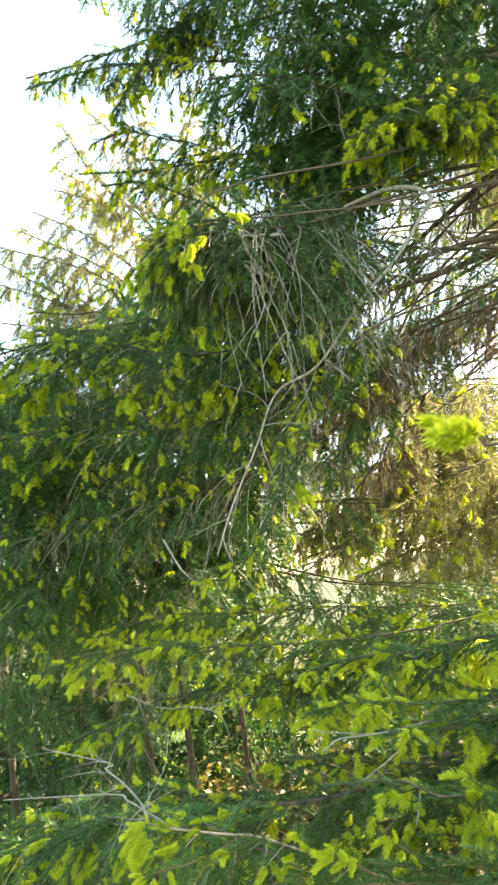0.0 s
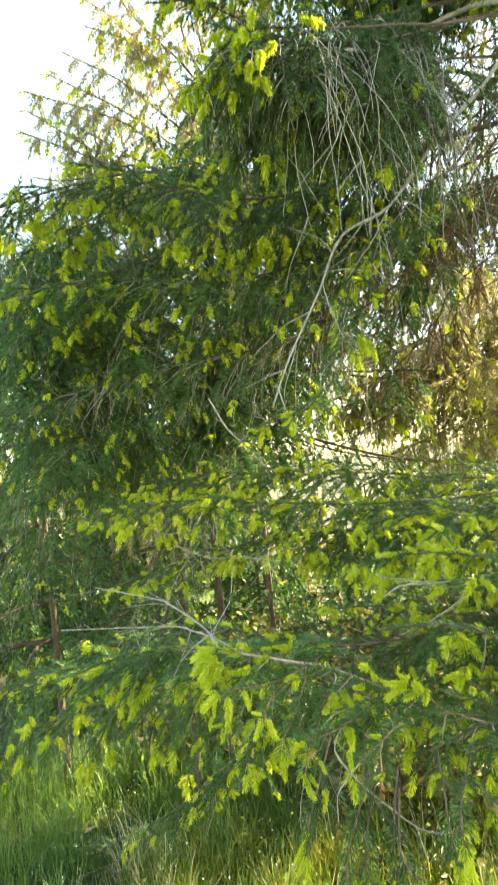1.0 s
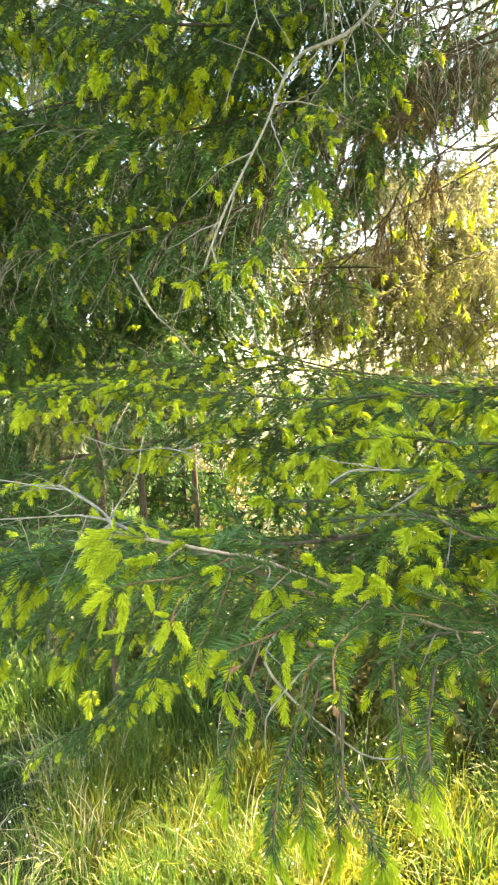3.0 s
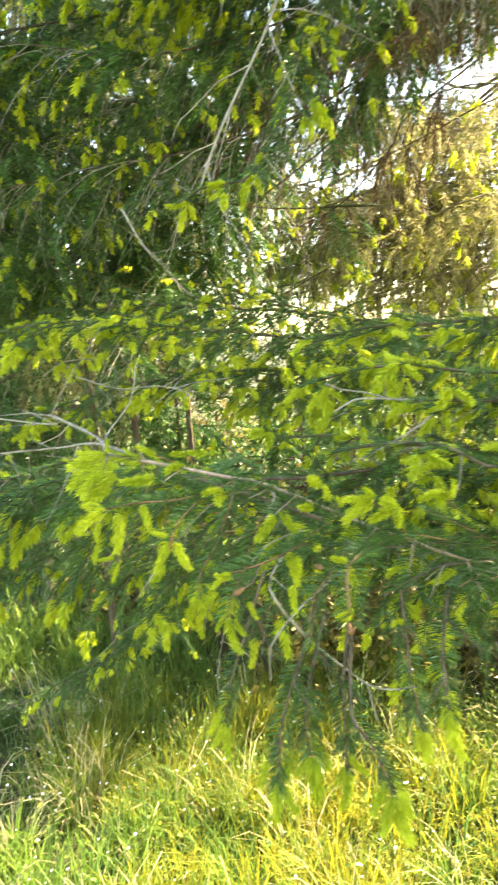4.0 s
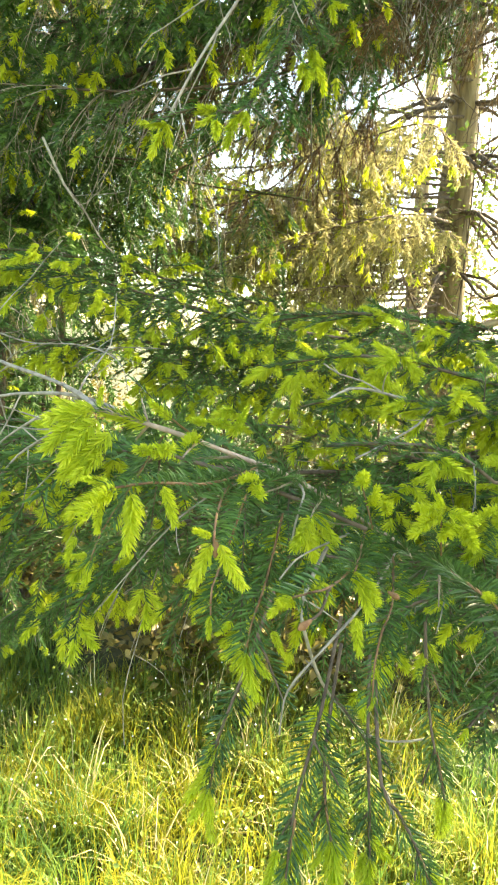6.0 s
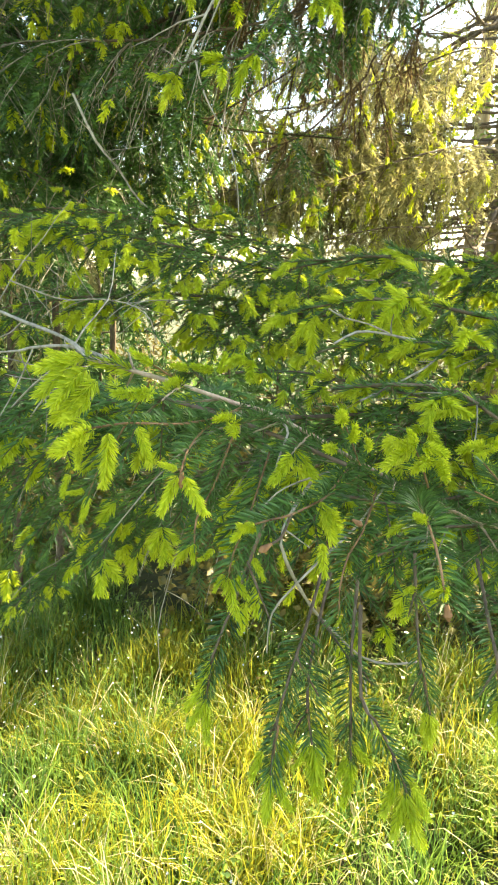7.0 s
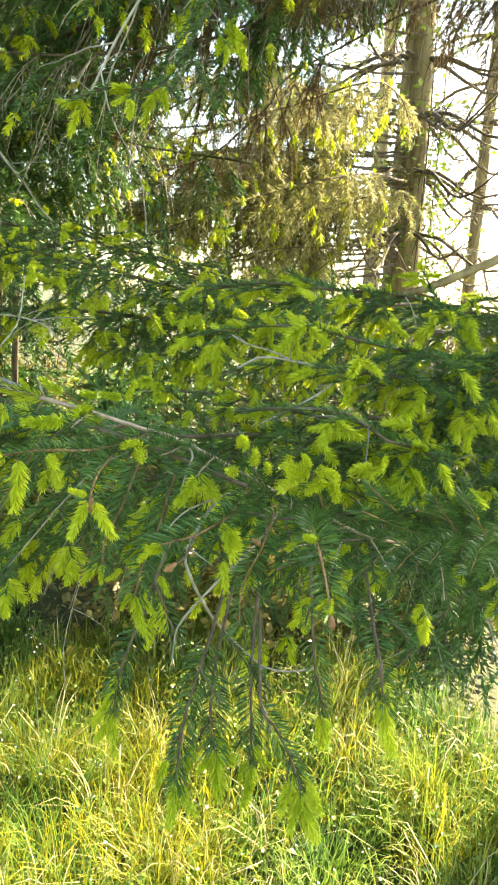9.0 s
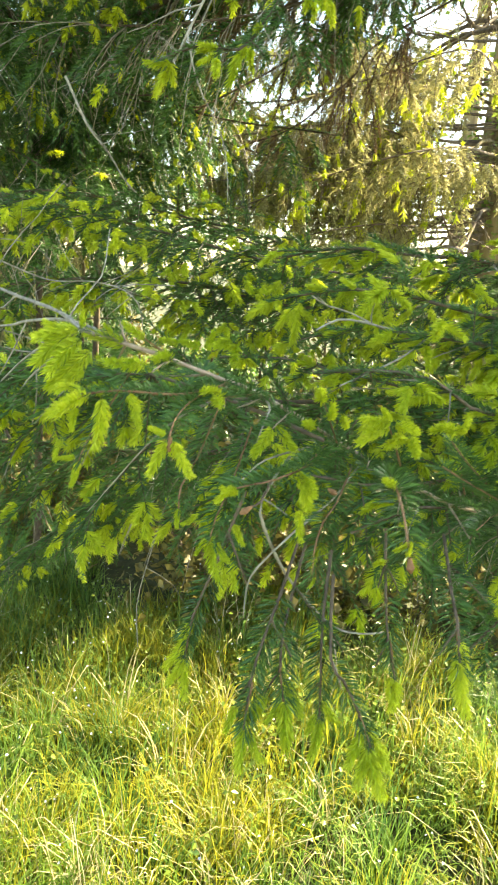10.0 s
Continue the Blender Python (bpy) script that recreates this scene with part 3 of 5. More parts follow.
dead_branch([(-0.056, 1.35, 1.427), (-0.022, 1.3, 1.462), (0.013, 1.25, 1.488), (0.052, 1.18, 1.519)], 0.0007, 0.0012, "pale dead twig with brittle side twigs", 35, 0.3, 0.06)
dead_branch([(0.237, 1.38, 1.551), (0.254, 1.39, 1.542), (0.28, 1.4, 1.536), (0.327, 1.45, 1.518), (0.406, 1.55, 1.502)], 0.0008, 0.0014, "thin arched dead twig among green shoots", 33, 0.1, 0.04)
dead_branch([(0.245, 1.386, 1.517), (0.268, 1.4, 1.528), (0.294, 1.41, 1.527), (0.342, 1.46, 1.517), (0.424, 1.56, 1.504)], 0.0012, 0.0018, "pale dead twig among green shoots", 34, 0.25, 0.06)
dead_branch([(0.271, 1.36, 1.465), (0.318, 1.4, 1.481), (0.349, 1.43, 1.493), (0.389, 1.5, 1.508)], 0.0009, 0.0014, "pale dead twig among green shoots", 37, 0.2, 0.05)
dead_branch([(-0.044, 2.22, 1.684), (-0.106, 2.19, 1.734), (-0.143, 2.17, 1.789), (-0.185, 2.163, 1.838), (-0.24, 2.2, 1.934)], 0.0012, 0.003, "pale dead twig above the shoots", 38, 0.4, 0.12)
dead_branch([(0.047, 1.7, 1.839), (0.093, 1.7, 1.932), (0.164, 1.72, 2.056), (0.223, 1.75, 2.171), (0.323, 1.79, 2.226), (0.446, 1.86, 2.381), (0.547, 1.92, 2.485), (0.635, 1.97, 2.603), (0.676, 2.0, 2.668), (0.626, 2.03, 2.728), (0.541, 2.1, 2.772), (0.37, 2.2, 2.786), (0.9, 2.5, 3.05), foot(3.4)],
            0.0016, 0.012, "long bent grey dead branch hanging from above", 29, 0.3, 0.22)
dead_branch([(0.492, 2.3, 2.737), (0.58, 2.3, 2.652), (0.756, 2.35, 2.669), (0.938, 2.4, 2.692), foot(2.75)], 0.006, 0.02, "dark bare limb with broken twigs", 39, 0.25, 0.2, wood=M_TWIG)
dead_branch([(0.012, 1.72, 1.479), (0.004, 1.72, 1.512), (-0.024, 1.74, 1.531), (-0.078, 1.77, 1.539), (-0.163, 1.82, 1.536), (-0.276, 1.9, 1.562)], 0.0007, 0.0014, "forked pale dead twig", 30, 0.8, 0.08)
dead_branch([(-0.069, 1.74, 1.508), (-0.046, 1.75, 1.529), (-0.011, 1.77, 1.539), (0.045, 1.85, 1.539)], 0.0006, 0.0011, "forked pale dead twig", 40, 0.7, 0.07)
dead_branch([(-0.144, 1.8, 1.557), (-0.189, 1.82, 1.59), (-0.275, 1.85, 1.594), (-0.345, 1.9, 1.568)], 0.0006, 0.0012, "thin pale dead twig", 41, 0.5, 0.07)
# the paler trunk material stands in for sunlight on this limb
dead_branch([(0.741, 2.655, 1.578), (0.811, 2.625, 1.616), (0.915, 2.602, 1.656), (1.059, 2.602, 1.723), (1.25, 2.62, 1.80), foot(1.9)], 0.010, 0.026, "thick bare limb with pale sunlit bark", 31, 0.06, 0.2, wood=M_TRUNK)

bough_seed = itertools.count(40)


def bough(detail, r_tip, r_foot, reach, droop, chance, dead, spacing, live, size, hang, label, ctrl):
    """One bough of the near spruce, from its tip to its foot; chance: how many twigs end in new shoots, live: the needled share."""
    g = Growth(detail, next(bough_seed))
    g.limb(ctrl, r_tip, r_foot, reach, droop, chance, dead, spacing, live, size, True, 1, hang)
    put(g, label, old=M_RUST if "brown dead" in label else None)


bough("close", 0.002, 0.02, 0.15, 0.05, 0.78, 0.06, 0.05, 0.45, 1.05, 0.15, "bough thick with hanging yellow-green shoots",
      [(0.188, 1.683, 1.587), (0.293, 1.636, 1.609), (0.408, 1.633, 1.602), (0.561, 1.735, 1.604), (1.014, 2.134, 1.565), foot(1.62)])
bough("close", 0.002, 0.018, 0.12, 0.05, 0.72, 0.25, 0.05, 0.5, 1.05, 0.1, "bough with new shoots and pale dead twigs",
      [(0.221, 1.607, 1.48), (0.297, 1.511, 1.508), (0.363, 1.45, 1.516), (0.486, 1.509, 1.508), (0.898, 1.899, 1.459), foot(1.56)])
bough("mid", 0.003, 0.022, 0.2, 0.06, 0.5, 0.2, 0.05, 0.6, 1.0, 0.3, "dark curved bough in shade",
      [(0.186, 1.64, 1.395), (0.314, 1.686, 1.377), (0.459, 1.783, 1.356), (0.605, 1.893, 1.394), (1.014, 2.21, 1.45), foot(1.5)])
bough("mid", 0.0025, 0.006, 0.24, 0.05, 0.9, 0.1, 0.05, 0.95, 1.1, 0.15, "long bough with many small new shoots",
      [(-0.62, 2.22, 1.62), (-0.33, 2.278, 1.714), (-0.075, 2.273, 1.698), (0.113, 2.372, 1.670), (0.584, 2.68, 1.60), foot(1.55)])
bough("mid", 0.0025, 0.022, 0.2, 0.06, 0.85, 0.15, 0.045, 0.6, 1.05, 0.2, "bough with new shoots over a dead tangle",
      [(-0.42, 1.85, 1.48), (-0.224, 1.929, 1.53), (-0.061, 1.983, 1.549), (0.07, 2.082, 1.535), (0.391, 2.324, 1.504), foot(1.58)])
bough("mid", 0.0012, 0.0017, 0.15, 0.08, 0.4, 0.12, 0.05, 0.9, 1.0, 0.25, "drooping shaded spray with soft new shoots",
      [(-0.507, 1.548, 1.345), (-0.28, 1.502, 1.40), (-0.083, 1.399, 1.45), (0.055, 1.277, 1.48), (0.16, 1.19, 1.482), (0.239, 1.153, 1.464)])
bough("mid", 0.0025, 0.02, 0.16, 0.09, 0.22, 0.1, 0.03, 0.6, 1.0, 0.4, "low dark bough sweeping down over the grass",
      [(-0.635, 2.014, 0.761), (-0.458, 2.054, 0.826), (-0.228, 2.011, 1.001), (0.031, 1.974, 1.18), (0.583, 2.292, 1.263), foot(1.3)])
bough("mid", 0.0025, 0.012, 0.42, 0.2, 0.06, 0.4, 0.013, 0.24, 1.1, 0.6, "high bough with a dark hanging curtain of twigs",
      [(0.049, 1.529, 2.463), (0.149, 1.546, 2.473), (0.251, 1.66, 2.521), (0.426, 1.881, 2.615), (0.86, 2.325, 2.883), foot(3.0)])
bough("close", 0.002, 0.02, 0.12, 0.08, 0.95, 0.0, 0.045, 0.14, 1.15, 0.3, "high bough end with a bright cluster of shoots",
      [(-0.001, 1.52, 2.406), (0.054, 1.53, 2.46), (0.114, 1.55, 2.507), (0.21, 1.62, 2.534), (0.357, 1.78, 2.587), (0.95, 2.35, 2.85), foot(3.0)])
bough("mid", 0.004, 0.01, 0.25, 0.12, 0.15, 0.5, 0.06, 0.45, 1.0, 0.4, "dark half-dead bough",
      [(0.261, 1.887, 2.419), (0.471, 2.091, 2.643), (0.808, 2.358, 2.653), foot(2.7)])
bough("mid", 0.0025, 0.028, 0.24, 0.1, 0.5, 0.15, 0.032, 0.42, 1.15, 0.4, "long high bough with new shoots along it",
      [(-0.80, 1.98, 2.50), (-0.462, 1.991, 2.531), (-0.221, 1.997, 2.461), (0.027, 2.052, 2.408), (0.475, 2.314, 2.558), foot(2.9)])
bough("coarse", 0.0025, 0.009, 0.24, 0.12, 0.36, 0.5, 0.026, 0.5, 1.15, 0.4, "shaded bough with hanging twigs",
      [(-0.92, 2.105, 2.33), (-0.463, 2.135, 2.305), (-0.052, 2.171, 2.244), (0.40, 2.345, 2.42), (0.9, 2.55, 2.9), foot(3.3)])
bough("coarse", 0.0025, 0.009, 0.26, 0.12, 0.08, 0.6, 0.026, 0.5, 1.15, 0.45, "shaded lower bough with dead twigs",
      [(-1.1, 2.341, 1.98), (-0.48, 2.332, 2.059), (-0.017, 2.311, 2.078), (0.38, 2.476, 2.27), (0.8, 2.6, 2.75), foot(3.2)])
bough("close", 0.0016, 0.012, 0.13, 0.14, 0.7, 0.25, 0.055, 0.4, 1.0, 0.45, "hanging spray with bright shoots and dead twigs",
      [(0.054, 1.525, 1.793), (0.094, 1.528, 1.81), (0.138, 1.55, 1.817), (0.162, 1.59, 1.86), (0.203, 1.684, 1.958), (0.298, 1.982, 2.242), (0.7, 2.3, 2.5), foot(2.65)])
bough("coarse", 0.003, 0.03, 0.2, 0.12, 0.22, 0.1, 0.06, 0.5, 1.3, 0.45, "top bough with dark drooping sprays against the sky",
      [(-0.577, 2.328, 3.679), (-0.311, 2.372, 3.707), (0.048, 2.442, 3.684), (0.67, 2.744, 3.79), foot(4.0)])
bough("coarse", 0.003, 0.03, 0.17, 0.1, 0.5, 0.1, 0.05, 0.42, 1.3, 0.35, "high bough against the sky",
      [(-0.415, 2.329, 3.273), (-0.188, 2.376, 3.246), (0.102, 2.428, 3.25), (0.841, 2.832, 3.484), foot(3.6)])
bough("coarse", 0.003, 0.03, 0.45, 0.15, 0.1, 0.15, 0.028, 0.33, 1.3, 0.5, "dense dark bough overhead",
      [(0.146, 2.027, 3.229), (0.349, 2.069, 3.205), (0.568, 2.219, 3.17), (0.93, 2.504, 3.105), foot(3.3)])
bough("coarse", 0.003, 0.03, 0.45, 0.13, 0.12, 0.1, 0.035, 0.8, 1.3, 0.45, "topmost bough with dark hanging sprays",
      [(-0.327, 2.291, 4.134), (0.198, 2.331, 3.878), (1.113, 2.693, 3.951), foot(4.5)])
bough("coarse", 0.003, 0.03, 0.42, 0.13, 0.12, 0.15, 0.032, 0.8, 1.3, 0.45, "dense high bough in shade",
      [(0.335, 2.134, 3.401), (0.639, 2.294, 3.394), (1.132, 2.670, 3.534), foot(3.8)])
bough("mid", 0.003, 0.025, 0.3, 0.1, 0.8, 0.15, 0.035, 0.8, 1.2, 0.3, "high bough with clusters of new shoots",
      [(0.504, 1.954, 2.861), (0.673, 2.066, 2.983), (0.9, 2.284, 3.147), foot(3.3)])
bough("mid", 0.003, 0.018, 0.28, 0.16, 0.1, 0.8, 0.03, 0.8, 1.0, 0.5, "grey-brown tangle of dead twigs",
      [(0.183, 2.335, 2.252), (0.422, 2.463, 2.410), (0.778, 2.713, 2.610), foot(3.0)])
bough("mid", 0.003, 0.02, 0.3, 0.16, 0.0, 0.45, 0.022, 0.75, 1.0, 0.5, "brown dead tangle of twigs and needles",
      [(0.190, 2.667, 2.355), (0.434, 2.926, 2.574), (0.799, 3.202, 2.753), foot(2.4)])
bough("mid", 0.008, 0.014, 0.25, 0.15, 0.2, 0.5, 0.07, 0.8, 1.1, 0.5, "brown bare limb in the tree's shade",
      [(-0.967, 2.926, 2.127), (-0.64, 3.004, 2.203), (-0.234, 3.0, 2.32), (0.175, 3.119, 2.6), (0.7, 3.0, 3.0), foot(3.5)])
bough("close", 0.0018, 0.018, 0.13, 0.06, 0.78, 0.1, 0.045, 0.5, 1.05, 0.2, "bough end crowded with new shoots",
      [(0.195, 1.568, 1.535), (0.268, 1.521, 1.553), (0.34, 1.48, 1.557), (0.473, 1.517, 1.54), (0.898, 1.903, 1.5), foot(1.6)])
bough("close", 0.0018, 0.016, 0.10, 0.06, 0.72, 0.15, 0.045, 0.5, 1.05, 0.2, "small bough end with bright shoots",
      [(0.243, 1.36, 1.476), (0.295, 1.341, 1.484), (0.355, 1.34, 1.478), (0.45, 1.391, 1.436), (0.843, 1.767, 1.38), foot(1.5)])
bough("mid", 0.0018, 0.012, 0.14, 0.08, 0.7, 0.15, 0.045, 0.8, 1.05, 0.25, "bough end with small shoots",
      [(0.138, 1.602, 1.455), (0.22, 1.563, 1.464), (0.32, 1.549, 1.451), (0.531, 1.644, 1.422), (1.0, 2.1, 1.4), foot(1.45)])
bough("mid", 0.0016, 0.012, 0.16, 0.16, 0.25, 0.25, 0.04, 0.6, 1.0, 0.6, "dark shaded spray hanging below the bough",
      [(0.286, 1.288, 1.336), (0.348, 1.293, 1.364), (0.415, 1.331, 1.351), (0.562, 1.458, 1.32), (1.0, 1.95, 1.3), foot(1.38)])
bough("mid", 0.0016, 0.012, 0.2, 0.16, 0.15, 0.2, 0.04, 0.4, 1.0, 0.6, "dark spray hanging in shade",
      [(0.088, 1.457, 1.263), (0.168, 1.42, 1.329), (0.251, 1.377, 1.366), (0.384, 1.422, 1.352), (0.9, 1.95, 1.28), foot(1.36)])
bough("mid", 0.002, 0.012, 0.22, 0.1, 0.75, 0.12, 0.045, 0.6, 1.1, 0.3, "spray with many hanging new shoots",
      [(-0.582, 1.667, 1.332), (-0.33, 1.619, 1.406), (-0.121, 1.56, 1.445), (0.052, 1.489, 1.438), (0.3, 1.55, 1.42), (1.0, 2.1, 1.4), foot(1.46)])
bough("mid", 0.002, 0.014, 0.24, 0.12, 0.6, 0.12, 0.045, 0.42, 1.1, 0.35, "drooping lower spray with new shoots",
      [(-0.727, 1.826, 1.144), (-0.42, 1.791, 1.233), (-0.151, 1.744, 1.28), (0.081, 1.688, 1.295), (0.4, 1.75, 1.3), (1.0, 2.15, 1.3), foot(1.36)])
bough("mid", 0.002, 0.01, 0.2, 0.07, 0.9, 0.12, 0.045, 0.5, 1.05, 0.25, "bough with clustered new shoots",
      [(-0.487, 1.866, 1.641), (-0.317, 1.85, 1.671), (-0.142, 1.882, 1.662), (0.022, 1.962, 1.628), (0.258, 2.155, 1.587), (1.0, 2.5, 1.6), foot(1.68)])
bough("mid", 0.0025, 0.02, 0.34, 0.16, 0.15, 0.2, 0.016, 0.3, 1.15, 0.7, "dense dark bough end with drooping needled twigs",
      [(-0.037, 1.654, 2.437), (0.078, 1.648, 2.543), (0.218, 1.759, 2.601), (0.444, 2.016, 2.763), (0.9, 2.4, 2.95), foot(3.1)])
bough("mid", 0.0025, 0.008, 0.34, 0.18, 0.08, 0.35, 0.018, 0.3, 1.1, 0.8, "shaded bough end hung with dead twigs",
      [(0.011, 1.726, 2.376), (0.122, 1.768, 2.497), (0.278, 1.923, 2.601), (0.8, 2.4, 2.8), foot(2.95)])
bough("coarse", 0.003, 0.03, 0.42, 0.15, 0.08, 0.15, 0.03, 0.33, 1.2, 0.6, "dense dark bough overhead",
      [(0.188, 2.222, 3.557), (0.452, 2.256, 3.578), (0.773, 2.436, 3.679), (1.208, 2.721, 3.852), foot(4.0)])
bough("coarse", 0.003, 0.03, 0.4, 0.15, 0.08, 0.15, 0.03, 0.33, 1.2, 0.6, "dense dark bough overhead",
      [(0.24, 2.219, 3.05), (0.375, 2.252, 3.064), (0.678, 2.435, 3.136), (1.09, 2.727, 3.259), foot(3.4)])
bough("mid", 0.003, 0.03, 0.26, 0.1, 0.7, 0.12, 0.04, 0.35, 1.2, 0.3, "high bough with small clusters of shoots",
      [(0.548, 2.078, 3.029), (0.753, 2.15, 3.068), (0.97, 2.225, 3.108), (1.4, 2.5, 3.2), foot(3.35)])
bough("mid", 0.002, 0.02, 0.3, 0.2, 0.12, 0.4, 0.03, 0.55, 1.0, 0.8, "grey-green hanging sprays and dead twigs",
      [(0.314, 2.439, 2.092), (0.357, 2.508, 2.248), (0.440, 2.629, 2.424), (0.588, 2.860, 2.690), foot(3.0)])
bough("coarse", 0.002, 0.02, 0.34, 0.18, 0.1, 0.5, 0.04, 0.6, 1.0, 0.7, "thin half-dead bough against the sky",
      [(0.538, 3.180, 2.420), (0.651, 3.305, 2.642), (0.816, 3.425, 2.840), (1.096, 3.648, 3.088), (1.6, 3.2, 3.2), foot(3.3)])
bough("mid", 0.002, 0.016, 0.16, 0.16, 0.0, 0.5, 0.04, 0.5, 1.0, 0.5, "brown dead twigs with rusty needles",
      [(0.308, 2.198, 2.171), (0.386, 2.251, 2.220), (0.481, 2.360, 2.307), (0.643, 2.580, 2.495), foot(2.75)])
# unseen boughs towards the sun, added to keep it off the near bough
bough("coarse", 0.003, 0.02, 0.34, 0.12, 0.3, 0.15, 0.05, 0.7, 1.1, 0.4, "drooping bough on the sunny side of the trunk",
      [(0.95, 1.62, 2.25), (1.26, 1.99, 2.37), (1.57, 2.37, 2.45), foot(2.45)])
bough("coarse", 0.003, 0.02, 0.34, 0.12, 0.3, 0.15, 0.05, 0.7, 1.1, 0.4, "drooping bough on the sunny side of the trunk",
      [(1.10, 1.75, 2.45), (1.36, 2.08, 2.57), (1.61, 2.41, 2.65), foot(2.65)])
bough("coarse", 0.003, 0.02, 0.34, 0.12, 0.3, 0.15, 0.05, 0.7, 1.1, 0.4, "drooping bough on the sunny side of the trunk",
      [(0.85, 1.80, 2.50), (1.19, 2.11, 2.62), (1.54, 2.42, 2.70), foot(2.70)])
bough("coarse", 0.003, 0.02, 0.34, 0.12, 0.3, 0.15, 0.05, 0.7, 1.1, 0.4, "drooping bough on the sunny side of the trunk",
      [(1.25, 1.70, 2.60), (1.45, 2.05, 2.72), (1.66, 2.39, 2.80), foot(2.80)])
bough("coarse", 0.003, 0.02, 0.34, 0.12, 0.3, 0.15, 0.05, 0.7, 1.1, 0.4, "drooping bough on the sunny side of the trunk",
      [(1.20, 2.00, 2.75), (1.42, 2.24, 2.87), (1.64, 2.48, 2.95), foot(2.95)])
bough("coarse", 0.003, 0.03, 0.36, 0.15, 0.05, 0.12, 0.026, 0.33, 1.2, 0.7, "dense dark bough overhead",
      [(0.103, 2.063, 3.183), (0.281, 2.141, 3.250), (0.519, 2.281, 3.335), (1.4, 2.6, 3.4), foot(3.5)])
bough("coarse", 0.003, 0.03, 0.36, 0.15, 0.05, 0.12, 0.026, 0.33, 1.2, 0.7, "dense dark bough overhead",
      [(0.148, 2.154, 3.001), (0.319, 2.226, 3.099), (0.568, 2.367, 3.192), (1.4, 2.6, 3.15), foot(3.3)])
# six high boughs added beside the view to shade the left boughs
bough("crown", 0.004, 0.03, 0.6, 0.14, 0.05, 0.1, 0.12, 0.85, 1.2, 0.4, "high bough of the crown",
      [(1.30, 4.60, 4.40), (1.56, 3.86, 4.52), (1.92, 3.0, 4.60), (1.95, 2.8, 4.62)])
bough("crown", 0.004, 0.03, 0.6, 0.14, 0.05, 0.1, 0.12, 0.85, 1.2, 0.4, "high bough of the crown",
      [(1.60, 4.70, 4.70), (1.74, 3.92, 4.82), (1.92, 3.0, 4.90), (1.95, 2.8, 4.92)])
bough("crown", 0.004, 0.03, 0.6, 0.14, 0.05, 0.1, 0.12, 0.85, 1.2, 0.4, "high bough of the crown",
      [(1.90, 4.70, 4.50), (1.92, 3.92, 4.62), (1.92, 3.0, 4.70), (1.95, 2.8, 4.72)])
bough("crown", 0.004, 0.03, 0.6, 0.14, 0.05, 0.1, 0.12, 0.85, 1.2, 0.4, "high bough of the crown",
      [(1.10, 4.20, 4.80), (1.44, 3.62, 4.92), (1.92, 3.0, 5.00), (1.95, 2.8, 5.02)])
bough("crown", 0.004, 0.03, 0.6, 0.14, 0.05, 0.1, 0.12, 0.85, 1.2, 0.4, "high bough of the crown",
      [(2.10, 4.50, 5.00), (2.04, 3.80, 5.12), (1.92, 3.0, 5.20), (1.95, 2.8, 5.22)])
bough("crown", 0.004, 0.03, 0.6, 0.14, 0.05, 0.1, 0.12, 0.85, 1.2, 0.4, "high bough of the crown",
      [(1.50, 4.30, 4.20), (1.68, 3.68, 4.32), (1.92, 3.0, 4.40), (1.95, 2.8, 4.42)])

for ctrl in ([(-0.045, 2.9, 2.031), (0.129, 2.95, 2.143), (0.324, 3.0, 2.291), (0.504, 3.05, 2.458)], [(-0.105, 2.6, 2.097), (0.056, 2.65, 2.183), (0.239, 2.7, 2.285), (0.426, 2.75, 2.418)], [(0.109, 3.1, 1.982), (0.284, 3.15, 2.066), (0.46, 3.2, 2.226), (0.656, 3.25, 2.443)],
             [(-0.001, 2.45, 2.172), (0.12, 2.5, 2.253), (0.259, 2.55, 2.337), (0.403, 2.6, 2.449)]):
    bough("mid", 0.003, 0.008, 0.3, 0.2, 0.08, 0.5, 0.07, 0.36, 1.0, 0.7, "brown dead bough hung with grey twigs", [*ctrl, foot(2.9)])
# boughs added to darken the space below the near bough
for ctrl in ([(0.52, 1.95, 1.12), (0.72, 2.05, 1.2), (1.1, 2.3, 1.25)], [(0.62, 1.80, 0.92), (0.82, 1.95, 1.02), (1.2, 2.3, 1.1)], [(0.45, 2.15, 0.95), (0.7, 2.2, 1.05), (1.2, 2.4, 1.12)]):
    bough("coarse", 0.003, 0.02, 0.3, 0.14, 0.0, 0.4, 0.03, 0.75, 1.0, 0.5, "low bough in deep shade over the litter", [*ctrl, foot(1.25)])

